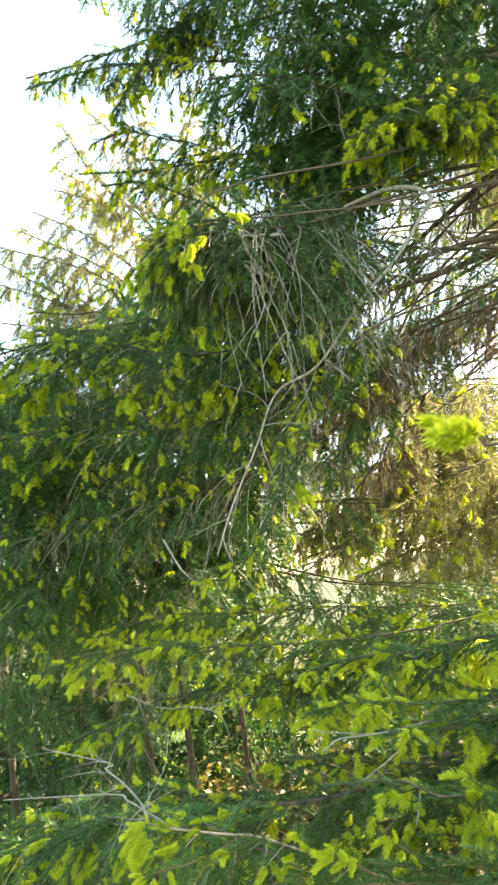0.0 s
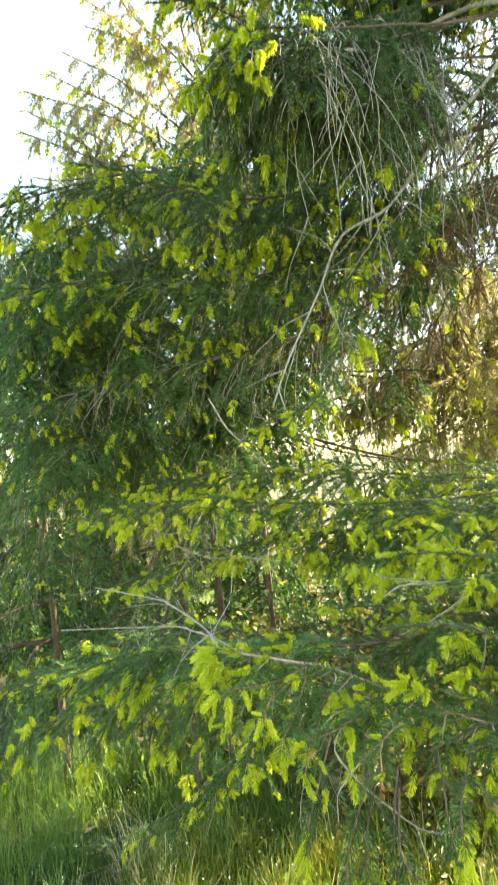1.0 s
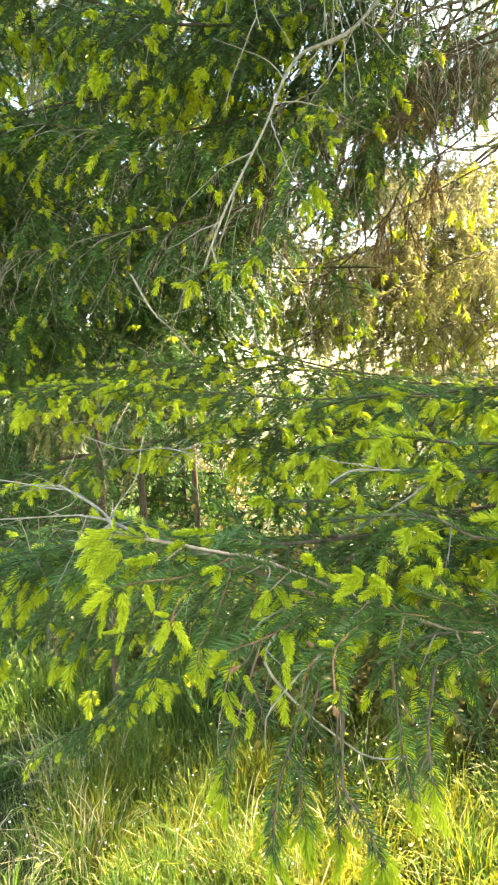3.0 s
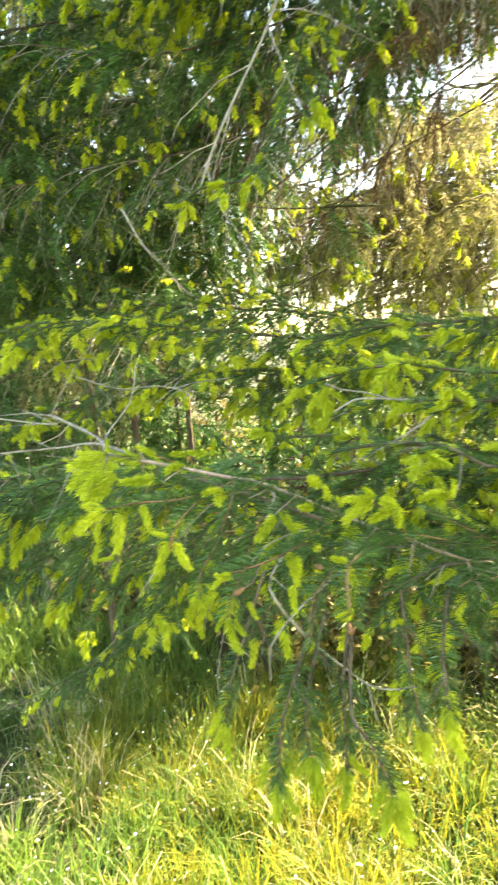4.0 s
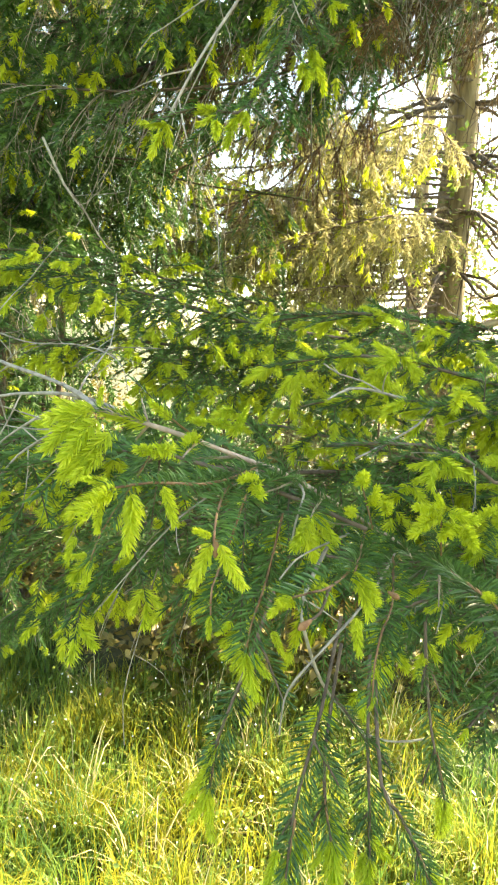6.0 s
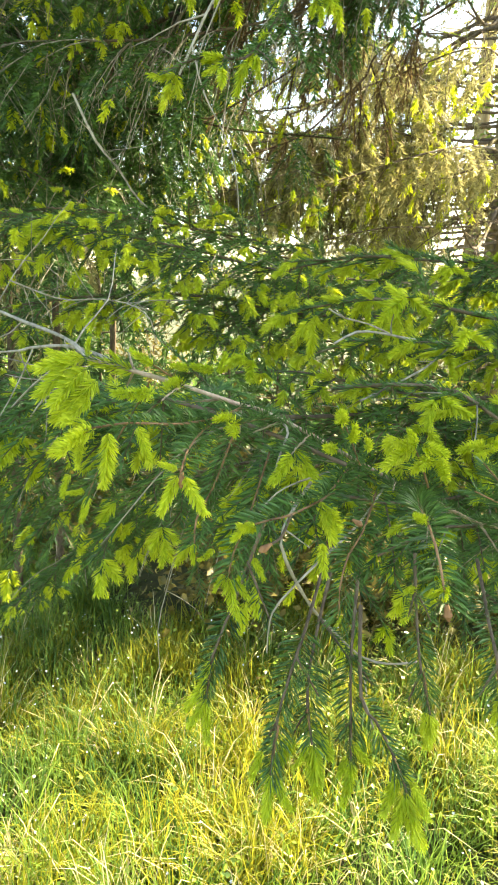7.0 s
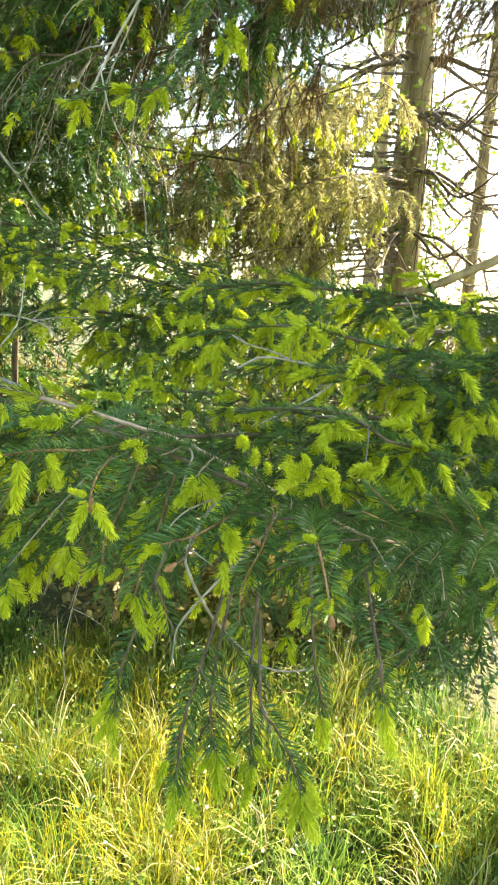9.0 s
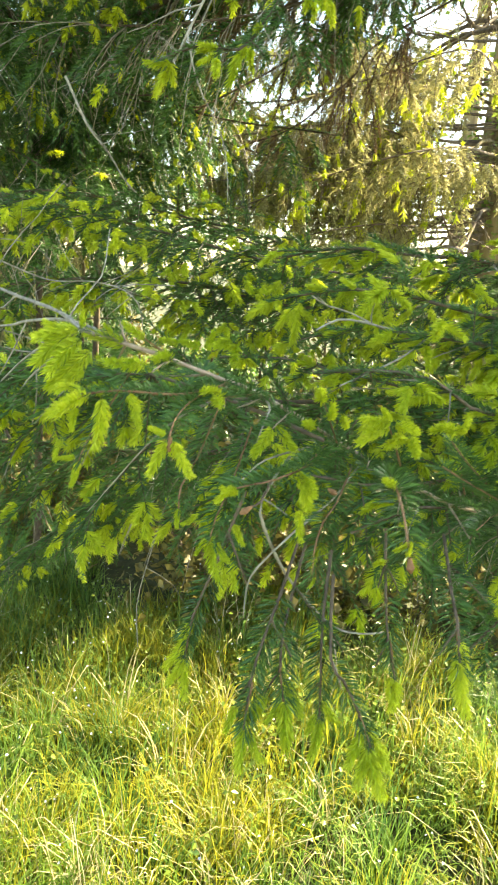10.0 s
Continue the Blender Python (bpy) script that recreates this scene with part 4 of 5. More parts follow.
for k, ctrl in enumerate((
      [(-0.565, 2.3, 3.697), (-0.28, 2.35, 3.735), (0.028, 2.5, 3.908), (0.378, 2.6, 4.084)],
      [(-0.337, 2.3, 3.351), (-0.213, 2.35, 3.392), (-0.036, 2.45, 3.369), (0.243, 2.6, 3.432)],
      [(-0.288, 2.2, 3.109), (-0.164, 2.3, 3.142), (0.035, 2.4, 3.044), (0.29, 2.55, 3.031)],
      [(-0.216, 2.2, 3.363), (-0.15, 2.3, 3.553), (-0.024, 2.4, 3.786), (0.206, 2.5, 4.024)],
      [(-0.602, 2.1, 2.451), (-0.453, 2.15, 2.503), (-0.239, 2.3, 2.595), (0.033, 2.5, 2.681)],
      [(-0.622, 2.2, 2.654), (-0.468, 2.25, 2.653), (-0.261, 2.4, 2.717), (0.037, 2.6, 2.853)],
      [(-0.637, 2.1, 2.281), (-0.474, 2.15, 2.327), (-0.265, 2.3, 2.407), (0.0, 2.5, 2.48)],
)):
    bough("mid", 0.0025, 0.004, 0.24, 0.14, 0.4, 0.12, 0.042, 0.5, 1.25, 0.5, "dark bough with bright clusters of new shoots", [*ctrl, foot(4.1 + 0.3 * k)])

for k, ctrl in enumerate((
      [(-0.611, 2.9, 2.883), (-0.387, 2.95, 2.946), (-0.079, 3.05, 3.069)],
      [(-0.528, 3.0, 2.263), (-0.285, 3.05, 2.376), (0.025, 3.15, 2.571)],
      [(-0.216, 2.8, 2.388), (-0.026, 2.9, 2.53), (0.201, 3.0, 2.746)],
      [(-0.315, 2.7, 2.952), (-0.087, 2.75, 3.074), (0.173, 2.8, 3.182)],
      [(-0.072, 2.7, 2.61), (0.079, 2.75, 2.771), (0.249, 2.85, 2.97)],
)):
    bough("coarse", 0.003, 0.006, 0.38, 0.17, 0.12, 0.25, 0.026, 0.36, 1.0, 0.7, "dense shaded bough inside the tree", [*ctrl, foot(3.2 + 0.35 * k)])

# a twig that ends in one large soft shoot, close by
g = Growth("near", 75)
tip, back_ = np.array((0.461, 0.715, 1.838)), np.array((0.504, 0.75, 1.834))
g.wood.append(tube(smooth_line([tip, back_, (0.8, 1.1, 1.95), (1.2, 1.8, 2.2), foot(2.5)], 0.03), 0.001, 0.01, 6))
way = unit(np.array((0.432, 0.69, 1.839)) - tip)
for aside, size in (((0, 0, 0), 1.4), ((0.1, 0.2, 0.14), 1.15), ((0.15, -0.2, -0.16), 1.15)):
    g.shoot.append((tip - way * 0.006, unit(way + np.array(aside)), size))
put(g, "twig end with large soft shoots")

# the bright cluster at the end of a high bough
g = Growth("close", 76)
g.wood.append(tube(smooth_line([*[(0.112, 1.53, 2.49), (0.152, 1.56, 2.534), (0.242, 1.66, 2.633)], (0.8, 2.2, 2.95), foot(3.4)], 0.03), 0.002, 0.006, 6))
for ctrl, shoots in (
    ([(0.02, 1.5, 2.391), (0.058, 1.51, 2.432), (0.112, 1.53, 2.49)], [((0.06, 1.54, 2.446), (0.053, 1.52, 2.397)), ((0.046, 1.527, 2.413), (0.039, 1.507, 2.366)), ((0.088, 1.511, 2.381), (0.074, 1.491, 2.337)), ((0.029, 1.511, 2.425), (0.033, 1.491, 2.375)), ((0.008, 1.502, 2.389), (0.009, 1.482, 2.341)), ((0.079, 1.514, 2.408), (0.063, 1.494, 2.363))]),
    ([(0.078, 1.49, 2.375), (0.1, 1.51, 2.43), (0.133, 1.53, 2.489)], [((0.138, 1.521, 2.48), (0.133, 1.501, 2.431)), ((0.173, 1.484, 2.431), (0.155, 1.464, 2.387)), ((0.019, 1.529, 2.414), (0.013, 1.509, 2.366)), ((0.098, 1.518, 2.443), (0.1, 1.498, 2.393)), ((0.072, 1.517, 2.45), (0.076, 1.497, 2.399))]),
    ([(0.147, 1.5, 2.426), (0.152, 1.52, 2.462), (0.163, 1.54, 2.502)], [((0.143, 1.479, 2.492), (0.137, 1.459, 2.444)), ((0.122, 1.49, 2.472), (0.118, 1.47, 2.424)), ((0.104, 1.51, 2.463), (0.087, 1.49, 2.417)), ((0.15, 1.461, 2.408), (0.151, 1.441, 2.36)), ((0.131, 1.481, 2.408), (0.118, 1.461, 2.363))]),
):
    spray(g, ctrl, shoots, 0.0012, 0.002)
put(g, "high bough end with plump bright shoots")

# pale dead twigs that hang in strands from the high bough
g = Growth("mid", 77)
strand_top = smooth_line([(0.18, 1.60, 2.485), (0.251, 1.66, 2.50), (0.36, 1.80, 2.545), (0.44, 1.90, 2.59)], 0.02)
g.wood.append(tube(strand_top, 0.003, 0.006, 6))
holder = put(g, "thin grey limb with strands of dead twigs", wood=M_DEAD)
for k in range(26):
    g = Growth("near", 500 + k)
    p = strand_top[int(g.rng.integers(len(strand_top)))] + g.rng.normal(0, 0.03, 3)
    line = g.stem(p, (g.rng.normal(0.25, 0.35), g.rng.normal(-0.2, 0.3), -0.3), g.rng.uniform(0.2, 0.5), 0.0012, 0.22, 0.07, True)
    for q in range(int(g.rng.integers(1, 4))):
        i = int(g.rng.integers(2, len(line) - 1))
        g.stem(line[i], (g.rng.normal(0, 0.6), g.rng.normal(0, 0.6), -0.6), g.rng.uniform(0.06, 0.2), 0.001, 0.2, 0.08, True)
    part("dead_twig", *joined(g.dead), M_DEAD, holder, "", True)

# the boughs that hang behind, from a smaller spruce beside the large one
def inner_spruce(x, y, height, seed, fresh, low, tips=(), spread=1.45, ring=3, thin=0.2):
    rng = np.random.default_rng(seed)
    tree = new("spruce_tree")
    tree.location = (x, y, 0)
    tagged(tree, "smaller shaded spruce with dense hanging boughs", "tree")
    part("trunk", *tube(smooth_line([(0, 0, -0.1), (0.03, 0, 1.5), (0, 0.02, height)], 0.15), 0.024, 0.008, 8, 0.04, rng), M_TWIG, tree, "thin dark trunk", True)
    z = low
    while z < height - 0.1:
        share = z / height
        for q in range(ring):
            az = rng.uniform(0, 2 * np.pi) if q == 0 else rng.uniform(-np.pi, 0.15)
            L = spread * (1 - 0.75 * share) * rng.uniform(0.65, 1.1)
            d = np.array([np.cos(az), np.sin(az), 0])
            p0 = np.array([0, 0, z])
            g = Growth("coarse", seed * 7 + int(z * 1000) + q)
            g.limb([p0 + d * L + (0, 0, -0.2 * L), p0 + d * L * 0.6 + (0, 0, -0.12 * L), p0 + d * L * 0.25 + (0, 0, 0.0), p0], 0.003, 0.012, 0.42, 0.16, fresh, 0.35, thin, 0.95, 1.1, True, 1, 0.6)
            g.build(tree, "inner bough in deep shade with hanging twigs")
        z += 0.2 + 0.06 * rng.random()
    for k, tip in enumerate(tips):
        tip = np.array(tip) - (x, y, 0)
        g = Growth("coarse", seed * 11 + k)
        p0 = np.array([0, 0, tip[2] + 0.15])
        g.limb([tip, tip * 0.8 + p0 * 0.2 + (0.04, 0, 0.07), tip * 0.5 + p0 * 0.5 + (0, 0, 0.08), p0], 0.003, 0.014, 0.38, 0.13, 0.22, 0.25, thin * 0.33, 0.6, 1.15, True, 1, 0.45)
        g.build(tree, "forward bough with dark needles and small new shoots")


inner_spruce(-1.05, 3.8, 3.2, 51, 0.07, 0.65)
inner_spruce(-0.9, 4.0, 3.6, 53, 0.04, 1.9,
             ((-0.611, 2.9, 2.883), (-0.673, 3.0, 2.541), (-0.528, 3.0, 2.263), (-0.216, 2.8, 2.388), (-0.207, 3.1, 2.212), (-0.315, 2.7, 2.952), (-1.076, 2.9, 2.676), (-1.056, 2.9, 2.402), (0.044, 3.0, 2.543),
              (0.098, 2.9, 2.792), (-0.275, 3.2, 2.13), (-0.077, 3.2, 2.001), (0.1, 3.3, 2.162), (-0.412, 3.1, 1.94), (-0.165, 3.1, 1.852), (-0.579, 3.1, 2.1), (0.023, 3.1, 2.258)), 3.0, 5, 0.16)
inner_spruce(-1.9, 3.9, 3.3, 52, 0.15, 0.85,
             ((-0.821, 2.259, 2.693), (-0.555, 2.234, 2.555), (-0.673, 2.122, 2.449), (-0.737, 2.144, 2.237), (-0.468, 2.089, 2.284), (-0.787, 2.270, 2.031),
              (-0.453, 2.222, 2.121), (-0.616, 2.219, 2.60), (-0.305, 2.25, 2.40), (-0.599, 2.267, 2.33), (-0.313, 2.30, 2.15), (-0.745, 2.311, 1.831), (-0.489, 2.353, 1.909), (-0.344, 2.465, 2.045), (-0.374, 2.604, 1.787)))


# young spruces close the view below
def sapling(x, y, height, seed, low):
    rng = np.random.default_rng(seed)
    tree = new("spruce_sapling")
    tree.location = (x, y, 0)
    tagged(tree, "young dark spruce in the shade of the others", "tree", "young spruces")
    part("trunk", *tube(smooth_line([(0, 0, -0.05), (0.02, 0, height * 0.5), (0, 0, height)], 0.15), 0.016, 0.005, 7, 0.04, rng), M_TWIG, tree, "", True)
    g = Growth("crown", seed)
    z = low
    while z < height:
        for q in range(5):
            az, L = rng.uniform(0, 2 * np.pi), 0.9 * (1.03 - z / height) ** 0.6 * rng.uniform(0.7, 1.1)
            d, p0 = np.array([np.cos(az), np.sin(az), 0]), np.array([0, 0, z])
            g.limb([p0 + d * L, p0 + d * L * 0.5 + (0, 0, 0.02), p0], 0.003, 0.008, 0.34, 0.12, 0.03, 0.1, 0.33, 0.95, 0.8, True, 1, 0.4)
        z += 0.2
    g.build(tree, "dense dark crown", name="crown")


for k, (x, y, h) in enumerate(((-3.4, 5.2, 2.6), (-2.7, 6.2, 2.8), (-1.5, 6.4, 2.4), (-0.1, 5.2, 1.5), (0.7, 5.6, 1.7), (1.2, 4.9, 1.4), (0.1, 7.4, 1.5), (-1.9, 4.8, 2.4), (-1.1, 5.7, 5.3), (-1.7, 5.3, 4.2), (-2.4, 5.7, 4.4), (-3.1, 5.7, 4.2), (-3.9, 6.3, 4.2), (0.25, 6.6, 1.4))):
    sapling(x, y, h, 400 + k, 0.4 if x < -1.3 else 0.15)

# the crown goes on above and round the trunk, mostly unseen, added for shade
above = np.random.default_rng(17)
for k in range(46):
    z = 3.5 + 4.4 * (k + above.random()) / 46
    az = above.uniform(0, 2 * np.pi)
    L = 2.4 * (1 - 0.12 * (z - 3.5)) * above.uniform(0.75, 1.05)
    d, p0 = np.array([np.cos(az), np.sin(az), 0]), np.array([FOOT[0], FOOT[1], z])
    g = Growth("crown", 140 + k)
    g.limb([p0 + d * L + (0, 0, -0.05 * L), p0 + d * L * 0.6 + (0, 0, 0.0), p0 + d * L * 0.25 + (0, 0, 0.08), p0], 0.005, 0.03, 0.55, 0.14, 0.05, 0.1, 0.16, 0.9, 1.2, True, 1, 0.4)
    put(g, "high bough of the crown")

# twigs that hang from the near bough
for k, (ctrl, shoots) in enumerate((
    ([(0.192, 1.08, 1.273), (0.196, 1.09, 1.302), (0.203, 1.1, 1.325), (0.211, 1.12, 1.348), (0.225, 1.17, 1.39)],
     [((0.192, 1.08, 1.273), (0.188, 1.07, 1.243)), ((0.195, 1.08, 1.272), (0.202, 1.07, 1.25)), ((0.186, 1.08, 1.291), (0.178, 1.07, 1.275))]),
    ([(0.278, 1.08, 1.265), (0.271, 1.09, 1.282), (0.261, 1.1, 1.299), (0.254, 1.11, 1.308), (0.257, 1.16, 1.349)],
     [((0.278, 1.08, 1.265), (0.288, 1.07, 1.227)), ((0.276, 1.08, 1.265), (0.27, 1.07, 1.239)), ((0.282, 1.08, 1.27), (0.292, 1.07, 1.251))]),
    ([(0.245, 1.1, 1.27), (0.244, 1.11, 1.292), (0.242, 1.13, 1.329), (0.248, 1.17, 1.367)],
     [((0.245, 1.1, 1.27), (0.245, 1.09, 1.243)), ((0.242, 1.1, 1.274), (0.235, 1.09, 1.262))]),
    ([(0.218, 1.09, 1.289), (0.214, 1.1, 1.308), (0.217, 1.12, 1.33), (0.235, 1.17, 1.372)],
     [((0.218, 1.09, 1.289), (0.222, 1.08, 1.253)), ((0.215, 1.09, 1.291), (0.21, 1.08, 1.275))]),
    ([(0.147, 1.12, 1.298), (0.151, 1.13, 1.324), (0.164, 1.14, 1.358), (0.182, 1.16, 1.411)],
     [((0.147, 1.12, 1.298), (0.136, 1.11, 1.279)), ((0.151, 1.13, 1.322), (0.137, 1.12, 1.3))]),
    ([(0.317, 1.05, 1.352), (0.315, 1.06, 1.371), (0.316, 1.09, 1.382), (0.331, 1.17, 1.392)],
     [((0.317, 1.05, 1.352), (0.318, 1.04, 1.333)), ((0.315, 1.05, 1.354), (0.309, 1.04, 1.344))]),
    ([(0.308, 1.15, 1.272), (0.303, 1.16, 1.301), (0.303, 1.18, 1.329), (0.3, 1.2, 1.379)],
     [((0.308, 1.15, 1.272), (0.31, 1.14, 1.249)), ((0.305, 1.15, 1.275), (0.299, 1.14, 1.26))]))):
    g = Growth("near", 80 + k)
    g.limb(ctrl, 0.0009, 0.0014, 0.04, 0.10, 0.25, 0.03, 0.10, 0.75, 0.9, True, 0, 0.35)
    spray(g, ctrl[:2], shoots, 0.0008, 0.0009)
    put(g, "hanging needled twig with soft new ends", name="hanging_twig")


# ---- spruces and shrubs behind ----
def far_spruce(x, y, height, spread, seed, low=1.2, lean=0.0, label="", trunk_r=0.13, bare=0.5, density=1.0, boughs=(), depth=1, ring=5, bare_to=0.0):
    tree = new("spruce_tree")
    tree.location = (x, y, 0)
    tagged(tree, label or "sunlit spruce with thin hanging sprays", "tree")
    rng = np.random.default_rng(seed)
    line = smooth_line([(0, 0, -0.1), (lean * 0.3, 0, height * 0.3), (lean, 0, height)], 0.3)
    part("trunk", *tube(line, trunk_r, 0.02, 12, 0.04, rng), M_TRUNK if trunk_r > 0.06 else M_BARK, tree, "straight brown trunk", True)
    g = Growth("far", seed)
    z = low
    while z < height - 0.2:
        share = (z - low) / (height - low)
        for q in range(ring):
            az = rng.uniform(0, 2 * np.pi)
            L = spread * (1 - 0.85 * share) * rng.uniform(0.6, 1.1)
            d = np.array([np.cos(az), np.sin(az), 0])
            up = 0.25 * share - 0.12
            p0 = np.array([lean * z / height, 0, z])
            ctrl = [p0 + d * L + np.array([0, 0, -0.10 * L]), p0 + d * L * 0.6 + np.array([0, 0, (up - 0.12) * L]), p0 + d * L * 0.25 + np.array([0, 0, up * L * 0.3]), p0]
            if rng.random() < (0.93 if z < bare_to else bare * (1 - share)):
                ln = smooth_line(ctrl, 0.12)
                g.dead.append(tube(ln, 0.004, 0.018, 5))
                for i in range(1, len(ln) - 1):
                    for _ in range(2):
                        g.stem(ln[i], unit(ln[i - 1] - ln[i + 1]) * 0.5 + rng.normal(0, 0.6, 3), rng.uniform(0.1, 0.45), 0.004, 0.06, 0.12, True, 0.1)
            else:
                g.limb(ctrl, 0.005, 0.02, 0.45 * density, 0.16, 0.3, 0.12, (0.22 if depth else 0.14) / density, 0.9, 1.1, True, depth, 0.35)
        z += (0.34 + 0.1 * rng.random()) / density
    # dark bark on the dead twigs stands in for their backlit shade
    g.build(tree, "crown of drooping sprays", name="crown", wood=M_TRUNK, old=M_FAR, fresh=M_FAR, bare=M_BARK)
    for k, ctrl in enumerate(boughs):
        g = Growth("far", seed * 10 + k)
        g.limb([np.array(c) - (x, y, 0) for c in ctrl], 0.004, 0.014, 0.32, 0.15, 0.4, 0.35 if bare > 0.3 else 0.12, 0.09 if bare > 0.3 else 0.062, 0.65, 0.9, True, 1, 0.35)
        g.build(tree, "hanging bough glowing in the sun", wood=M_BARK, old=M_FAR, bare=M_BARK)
    return tree


lit = np.random.default_rng(33)
LIT = [[(0.457, 4.649, 1.812), (0.892, 4.66, 2.066), (1.46, 4.85, 2.263), (1.84, 5.8, 2.4)], [(0.915, 5.535, 2.74), (1.287, 5.527, 2.88), (1.84, 5.85, 2.8)],
       [(-0.097, 3.903, 1.77), (0.411, 4.055, 2.011), (1.022, 4.333, 2.241), (1.84, 5.8, 2.5)], [(0.217, 3.769, 2.249), (0.661, 4.018, 2.467), (1.152, 4.277, 2.674), (1.83, 5.8, 2.9)]]
for k in range(5):
    z = 1.35 + 0.8 * k / 4
    tip = np.array([lit.uniform(-0.2, 1.0), lit.uniform(4.0, 5.2), z + lit.uniform(-0.1, 0.1)])
    foot_ = np.array([1.86, 5.85, z + 0.3])
    LIT.append([tip, tip * 0.6 + foot_ * 0.4 + (lit.uniform(-0.1, 0.1), lit.uniform(-0.2, 0.2), 0.05), tip * 0.3 + foot_ * 0.7, foot_])
for k in range(8):
    z = 2.15 + 1.75 * k / 7
    tip = np.array([lit.uniform(-0.25, 0.75), lit.uniform(4.1, 5.2), z + lit.uniform(-0.1, 0.1)])
    foot_ = np.array([1.90, 5.85, z + 0.35])
    LIT.append([tip, tip * 0.65 + foot_ * 0.35 + (lit.uniform(-0.1, 0.1), lit.uniform(-0.2, 0.2), 0.08), tip * 0.3 + foot_ * 0.7, foot_])
for k in range(10):
    z = 1.9 + 0.8 * k / 9
    tip = np.array([lit.uniform(-0.45, 0.45), lit.uniform(3.9, 4.6), z + lit.uniform(-0.06, 0.06)])
    foot_ = np.array([1.88, 5.85, z + 0.35])
    LIT.append([tip, tip * 0.65 + foot_ * 0.35 + (lit.uniform(-0.1, 0.1), lit.uniform(-0.2, 0.2), 0.08), tip * 0.3 + foot_ * 0.7, foot_])
for k in range(12):
    z = 1.62 + 0.5 * k / 11
    tip = np.array([lit.uniform(-0.45, 0.4), lit.uniform(4.1, 4.7), z + lit.uniform(-0.05, 0.05)])
    foot_ = np.array([1.88, 5.85, z + 0.3])
    LIT.append([tip, tip * 0.65 + foot_ * 0.35 + (0, lit.uniform(-0.2, 0.2), 0.04), tip * 0.3 + foot_ * 0.7, foot_])
for tip in ((0.007, 4.3, 2.375), (0.207, 4.3, 2.276), (0.343, 4.4, 2.458), (0.129, 4.2, 2.127)):
    tip, foot_ = np.array(tip), np.array([1.88, 5.85, tip[2] + 0.3])
    LIT.append([tip, tip * 0.65 + foot_ * 0.35 + (0, 0, 0.08), tip * 0.3 + foot_ * 0.7, foot_])
far_spruce(1.94, 5.9, 9.0, 1.7, 101, 1.3, -0.25, "spruce with a yellowish sunlit trunk and bare lower branches", 0.17, 0.8, 1.0, LIT, 1, 8, 4.6)


def ivy(x, y, r, z0, z1, n, seed):
    """Leaves and thin stems that climb a trunk."""
    rng = np.random.default_rng(seed)
    ob = new("ivy")
    ob.location = (x, y, 0)
    tagged(ob, "yellow-green ivy climbing the sunlit trunk", "ivy", kind="stuff")
    z = rng.uniform(z0, z1, n)
    clump = np.array([noise.noise((q * 2.3, 0.0, seed)) for q in z])
    z, clump = z[clump > -0.15], clump[clump > -0.15]
    az, out = rng.uniform(0, 2 * np.pi, len(z)), r + np.abs(rng.normal(0.02, 0.07, len(z))) * (1 + clump) * np.where(rng.random(len(z)) < 0.4, 4.0, 1.0)
    part("leaves", *leaf_cloud(np.stack([np.cos(az) * out, np.sin(az) * out, z], 1), 0.05, seed), M_LEAF, ob)
    part("stems", *joined([tube(smooth_line([(r * np.cos(a), r * np.sin(a), 0), (r * np.cos(a + 0.5), r * np.sin(a + 0.5), z1 * 0.5), (r * np.cos(a), r * np.sin(a), z1)], 0.2), 0.008, 0.003, 5) for a in (3.4, 4.4, 5.2)]), M_BARK, ob, "", True)


ivy(1.91, 5.9, 0.165, 0.2, 4.6, 3200, 61)
far_spruce(2.57, 9.0, 10.0, 1.6, 102, 1.2, -0.2, "slender spruce standing behind", 0.12, 0.7, depth=0, ring=3, bare_to=5.0)
far_spruce(2.95, 7.0, 10.0, 1.7, 103, 1.3, -0.1, "slender spruce with bare lower branches", 0.07, 0.7, depth=0, ring=3, bare_to=5.0)
GLOW = []
for k in range(10):
    z = 1.95 + 1.6 * k / 9
    tip = np.array([lit.uniform(-0.2, 0.6), lit.uniform(4.0, 4.9), z + lit.uniform(-0.1, 0.1)])
    foot_ = np.array([-0.82, 5.0, z + 0.3])
    GLOW.append([tip, tip * 0.6 + foot_ * 0.4 + (0, lit.uniform(-0.2, 0.2), 0.05), tip * 0.3 + foot_ * 0.7, foot_])
for k in range(15):
    z = 3.35 + 1.75 * k / 14
    tip = np.array([-1.85 + 0.75 * max(0.0, k - 8) / 6 + lit.uniform(-0.12, 0.25), lit.uniform(4.0, 4.5), z + lit.uniform(-0.08, 0.08)])
    foot_ = np.array([-0.82, 5.0, z - 0.6])
    GLOW.append([tip, tip * 0.6 + foot_ * 0.4 + (lit.uniform(-0.15, 0.15), 0, lit.uniform(0.02, 0.2)), tip * 0.3 + foot_ * 0.7, foot_])
for k in range(12):
    z = 3.5 + 1.7 * k / 11
    tip = np.array([lit.uniform(-0.75, -0.1), lit.uniform(4.1, 4.6), z + lit.uniform(-0.08, 0.08)])
    foot_ = np.array([-0.82, 5.0, min(z - 0.3, 4.5)])
    GLOW.append([tip, tip * 0.6 + foot_ * 0.4 + (0, 0, 0.05), tip * 0.3 + foot_ * 0.7, foot_])
far_spruce(-0.85, 5.0, 4.7, 1.7, 104, 1.9, 0.1, "broad sunlit spruce against the sky", 0.02, 0.05, 1.0, GLOW, 1, 5)
far_spruce(-4.2, 9.5, 5.0, 2.2, 106, 0.8, 0.0, "spruce at the edge of the meadow", 0.14, 0.1, depth=0, ring=4)


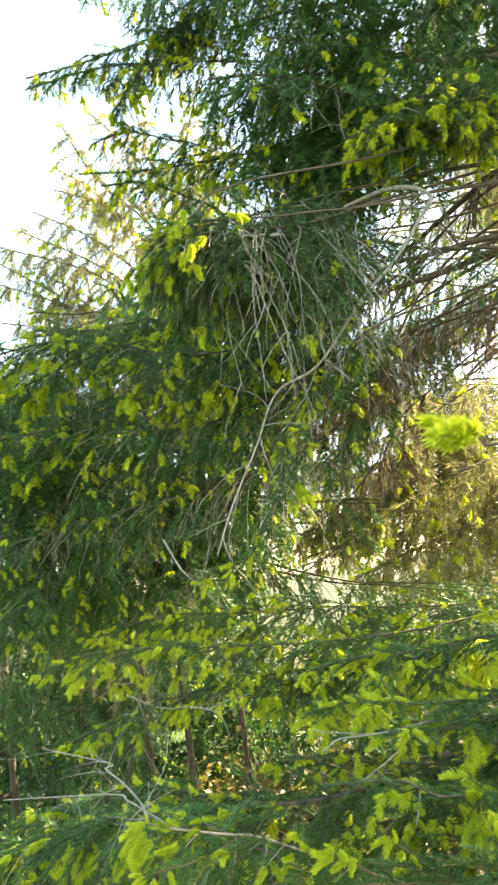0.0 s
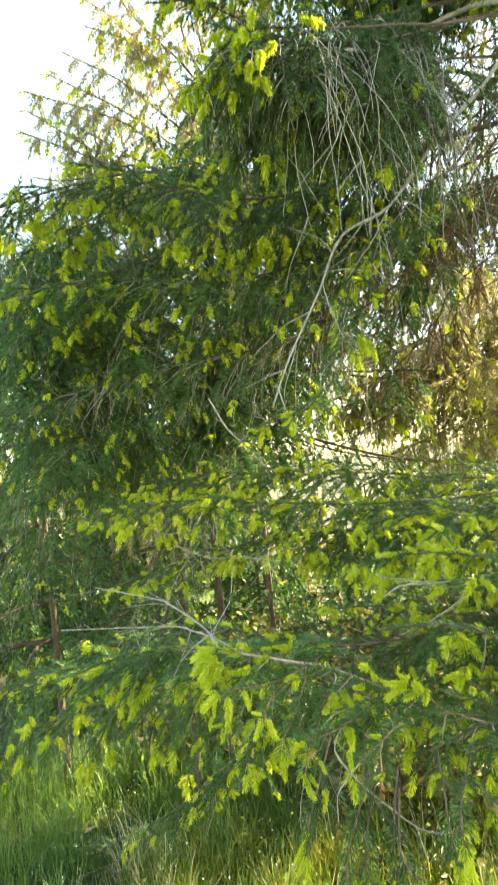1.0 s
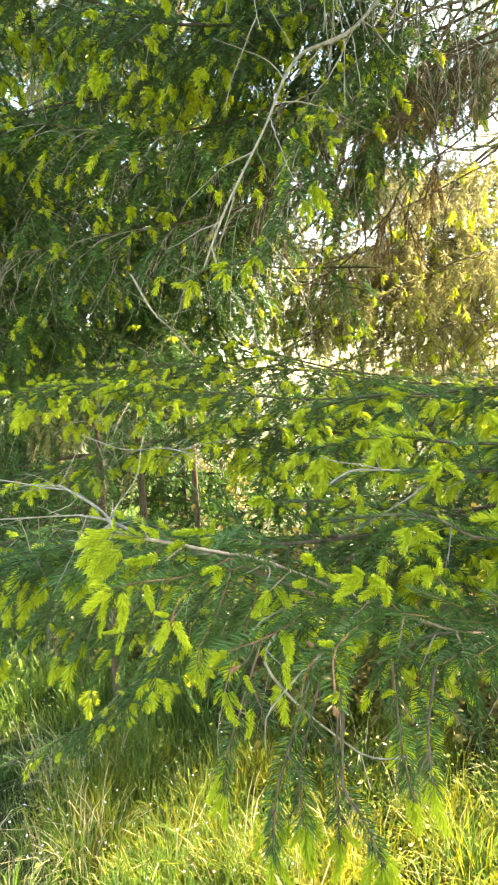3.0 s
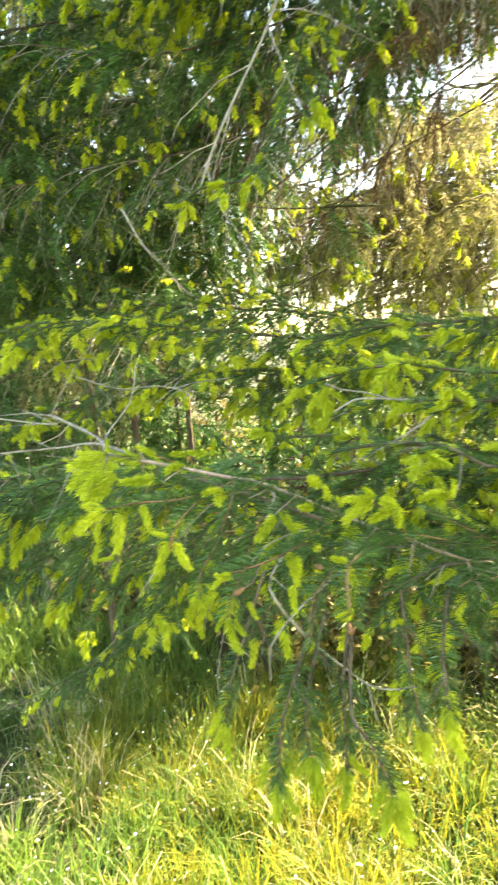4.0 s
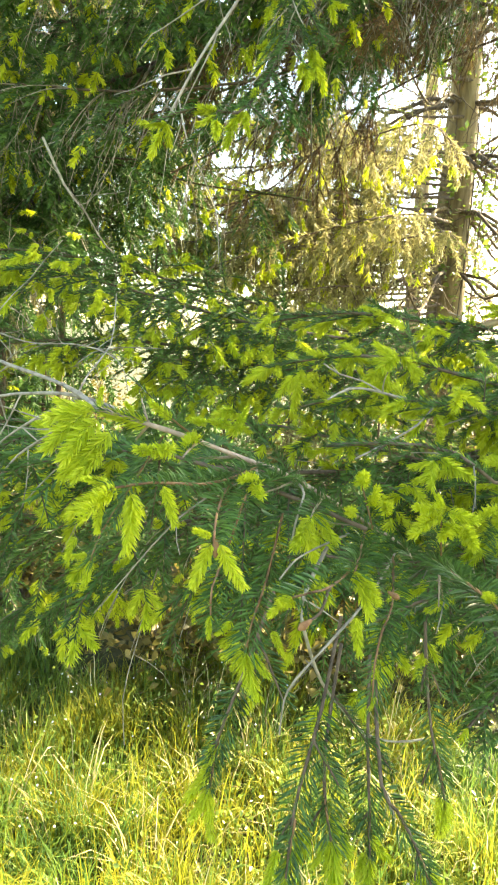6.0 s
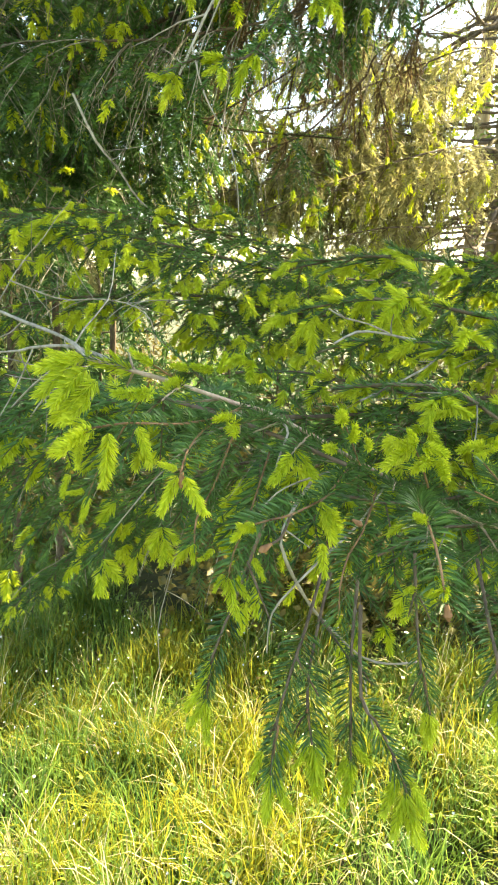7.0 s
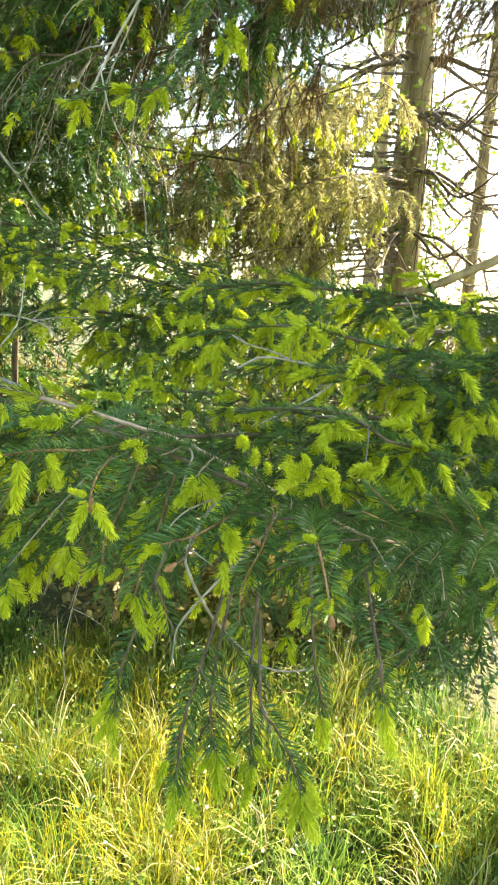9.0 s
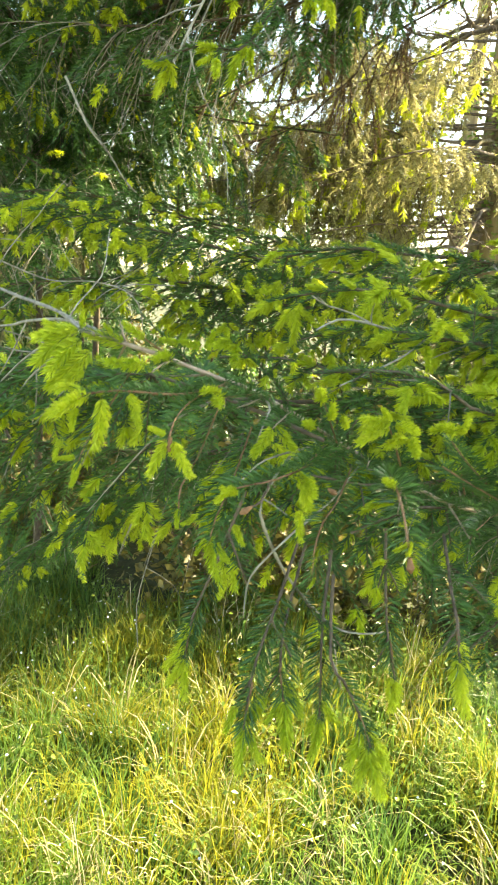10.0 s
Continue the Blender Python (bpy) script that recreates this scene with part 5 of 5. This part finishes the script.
def shrub(x, y, width, height, n, seed, label):
    rng = np.random.default_rng(seed)
    ob = new("shrub")
    ob.location = (x, y, 0)
    tagged(ob, label, "shrub", kind="stuff")
    stems, at = [], []
    for k in range(14):
        az, out = rng.uniform(0, 2 * np.pi), rng.uniform(0.15, 1.0) * width
        tip = np.array([np.cos(az) * out, np.sin(az) * out * 0.7, height * rng.uniform(0.55, 1.0) * (1 - 0.35 * (out / width) ** 2)])
        ln = smooth_line([(0.1 * np.cos(az), 0.1 * np.sin(az), -0.05), tip * (0.4, 0.4, 0.6), tip], 0.1)
        stems.append(tube(ln, 0.012, 0.003, 5))
        c = ln[rng.integers(len(ln) // 4, len(ln), n // 14)]
        at.append(c + rng.normal(0, 0.16, c.shape) * (1, 1, 0.8))
    part("stems", *joined(stems), M_BARK, ob, "", True)
    part("leaves", *leaf_cloud(np.concatenate(at), 0.05, seed), M_SHRUB, ob)


for k, (x, y, wd, ht, n) in enumerate(((-0.9, 4.5, 0.7, 0.8, 2400), (0.1, 3.7, 0.65, 0.75, 2600), (0.85, 3.65, 0.6, 0.8, 2600), (1.5, 3.6, 0.65, 1.0, 2800), (0.5, 4.7, 1.0, 0.9, 2400),
                                       (1.9, 4.5, 1.0, 1.2, 2600), (3.2, 4.4, 1.1, 1.4, 2600), (2.5, 6.3, 0.9, 2.3, 2600), (1.4, 7.2, 1.6, 1.7, 3600), (-1.2, 8.0, 1.8, 1.5, 3000))):
    shrub(x, y, wd, ht, n, 200 + k, "leafy undergrowth with brown and yellow-green leaves")

# ---- meadow ----
def meadow_edge(x, y):
    """The grass gives way to bare litter and undergrowth below the trees."""
    return (y < 3.62 + 0.9 / (1 + np.exp(8 * (x + 0.55))) + 0.25 * np.sin(3.1 * x + 0.5) + 0.15 * np.sin(7.3 * x) - 0.55 / (1 + np.exp(-8 * (x - 0.65)))) | (x < -1.0 - 0.3 * np.sin(2 * y)) | (y > 9)


def outer_meadow(x, y):
    return meadow_edge(x, y) & ((np.abs(x + 0.1) > 2.0) | (np.abs(y - 2.4) > 1.4))


def golden(x, y):
    """Where sunlight is put into the grass colour: patches in the open, away from the shaded side."""
    patch = np.array([noise.noise((p * 1.6, q * 1.6, 7.0)) for p, q in zip(x, y)])
    return meadow_edge(x, y) & (patch + 0.5 * np.clip(x + 0.75, -1, 0.6) > -0.02)


for name, n, area, ln, wd, seed, mat, flop, keep, each, gaps, label in (
        ("meadow_grass", 46000, (-2.3, 1.6, 1.7, 4.2), 0.22, 0.0038, 301, M_GRASS, 1.15, meadow_edge, 36, -0.2, "lush green meadow grass in sun and shade"),
        ("short_grass", 18000, (-2.3, 1.6, 1.7, 4.4), 0.16, 0.0042, 306, M_GRASS, 1.3, meadow_edge, 1, -9.0, "short soft grass between the tufts"),
        ("sunlit_grass", 34000, (-1.6, 1.6, 1.6, 3.7), 0.235, 0.0036, 303, M_GOLD, 1.2, golden, 40, -0.2, "golden-yellow grass ripening in the sun"),
        ("meadow_grass", 26000, (-8, -5, 8, 13), 0.32, 0.032, 302, M_GRASS, 0.9, outer_meadow, 1, -0.2, "meadow grass spreading out round the trees"),
        ("dry_grass", 3600, (-1.2, 1.7, 1.8, 3.4), 0.30, 0.0034, 304, M_STRAW, 1.6, meadow_edge, 18, -0.2, "pale dry grass stalks among the green")):
    tagged(part(name, *blades(n, area, ln, wd, seed, keep, flop, each, gaps), mat, None, label), category="grass", kind="stuff")


def weeds(seed):
    rng = np.random.default_rng(seed)
    at = []
    for k in range(200):
        x, y = rng.uniform(0.1, 1.9), rng.uniform(2.0, 3.7)
        h = rng.uniform(0.1, 0.38)
        for q in range(14):
            at.append((x + rng.normal(0, 0.05), y + rng.normal(0, 0.05), float(ground_height(x, y)) + h * rng.uniform(0.3, 1.0)))
    for k in range(150):
        x, y = rng.uniform(-1.8, 0.3), 1.8 + 2.2 * rng.random() ** 0.7
        h = rng.uniform(0.08, 0.34)
        for q in range(9):
            at.append((x + rng.normal(0, 0.05), y + rng.normal(0, 0.05), float(ground_height(x, y)) + h * rng.uniform(0.4, 1.0)))
    tagged(part("weeds", *leaf_cloud(np.array(at), 0.017, seed), M_LEAF, None, "low leafy weeds growing through the grass"), category="weeds", kind="stuff")


def flowers(seed):
    """Small five-petalled flowers standing in the grass."""
    rng = np.random.default_rng(seed)
    vs, fs, n = [], [], 0
    for k in range(520):
        x, y = rng.uniform(-1.5, 1.3), rng.uniform(1.9, 3.6)
        if x > -0.2 and rng.random() < 0.6:
            continue
        c = np.array([x, y, float(ground_height(x, y)) + rng.uniform(0.14, 0.33)])
        nrm = unit(np.array([rng.normal(0, 0.5), rng.normal(-0.3, 0.5), 1.0]))
        u = unit(np.cross(nrm, (0, 1, 0.2)))
        w = np.cross(nrm, u)
        r = rng.uniform(0.002, 0.0042)
        for q in range(5):
            a0, a1 = q * 1.2566 - 0.5, q * 1.2566 + 0.5
            e0, e1, em = (np.cos(t) * u + np.sin(t) * w for t in (a0, a1, (a0 + a1) / 2))
            vs += [c, c + e0 * r * 0.8 + nrm * r * 0.15, c + em * r * 1.2 + nrm * r * 0.05, c + e1 * r * 0.8 + nrm * r * 0.15]
            fs.append([n, n + 1, n + 2, n + 3])
            n += 4
    tagged(part("flowers", np.array(vs), np.array(fs), M_PETAL, None, "tiny pale blue-white flowers scattered in the grass"), category="flowers", kind="stuff")


weeds(311)
flowers(312)
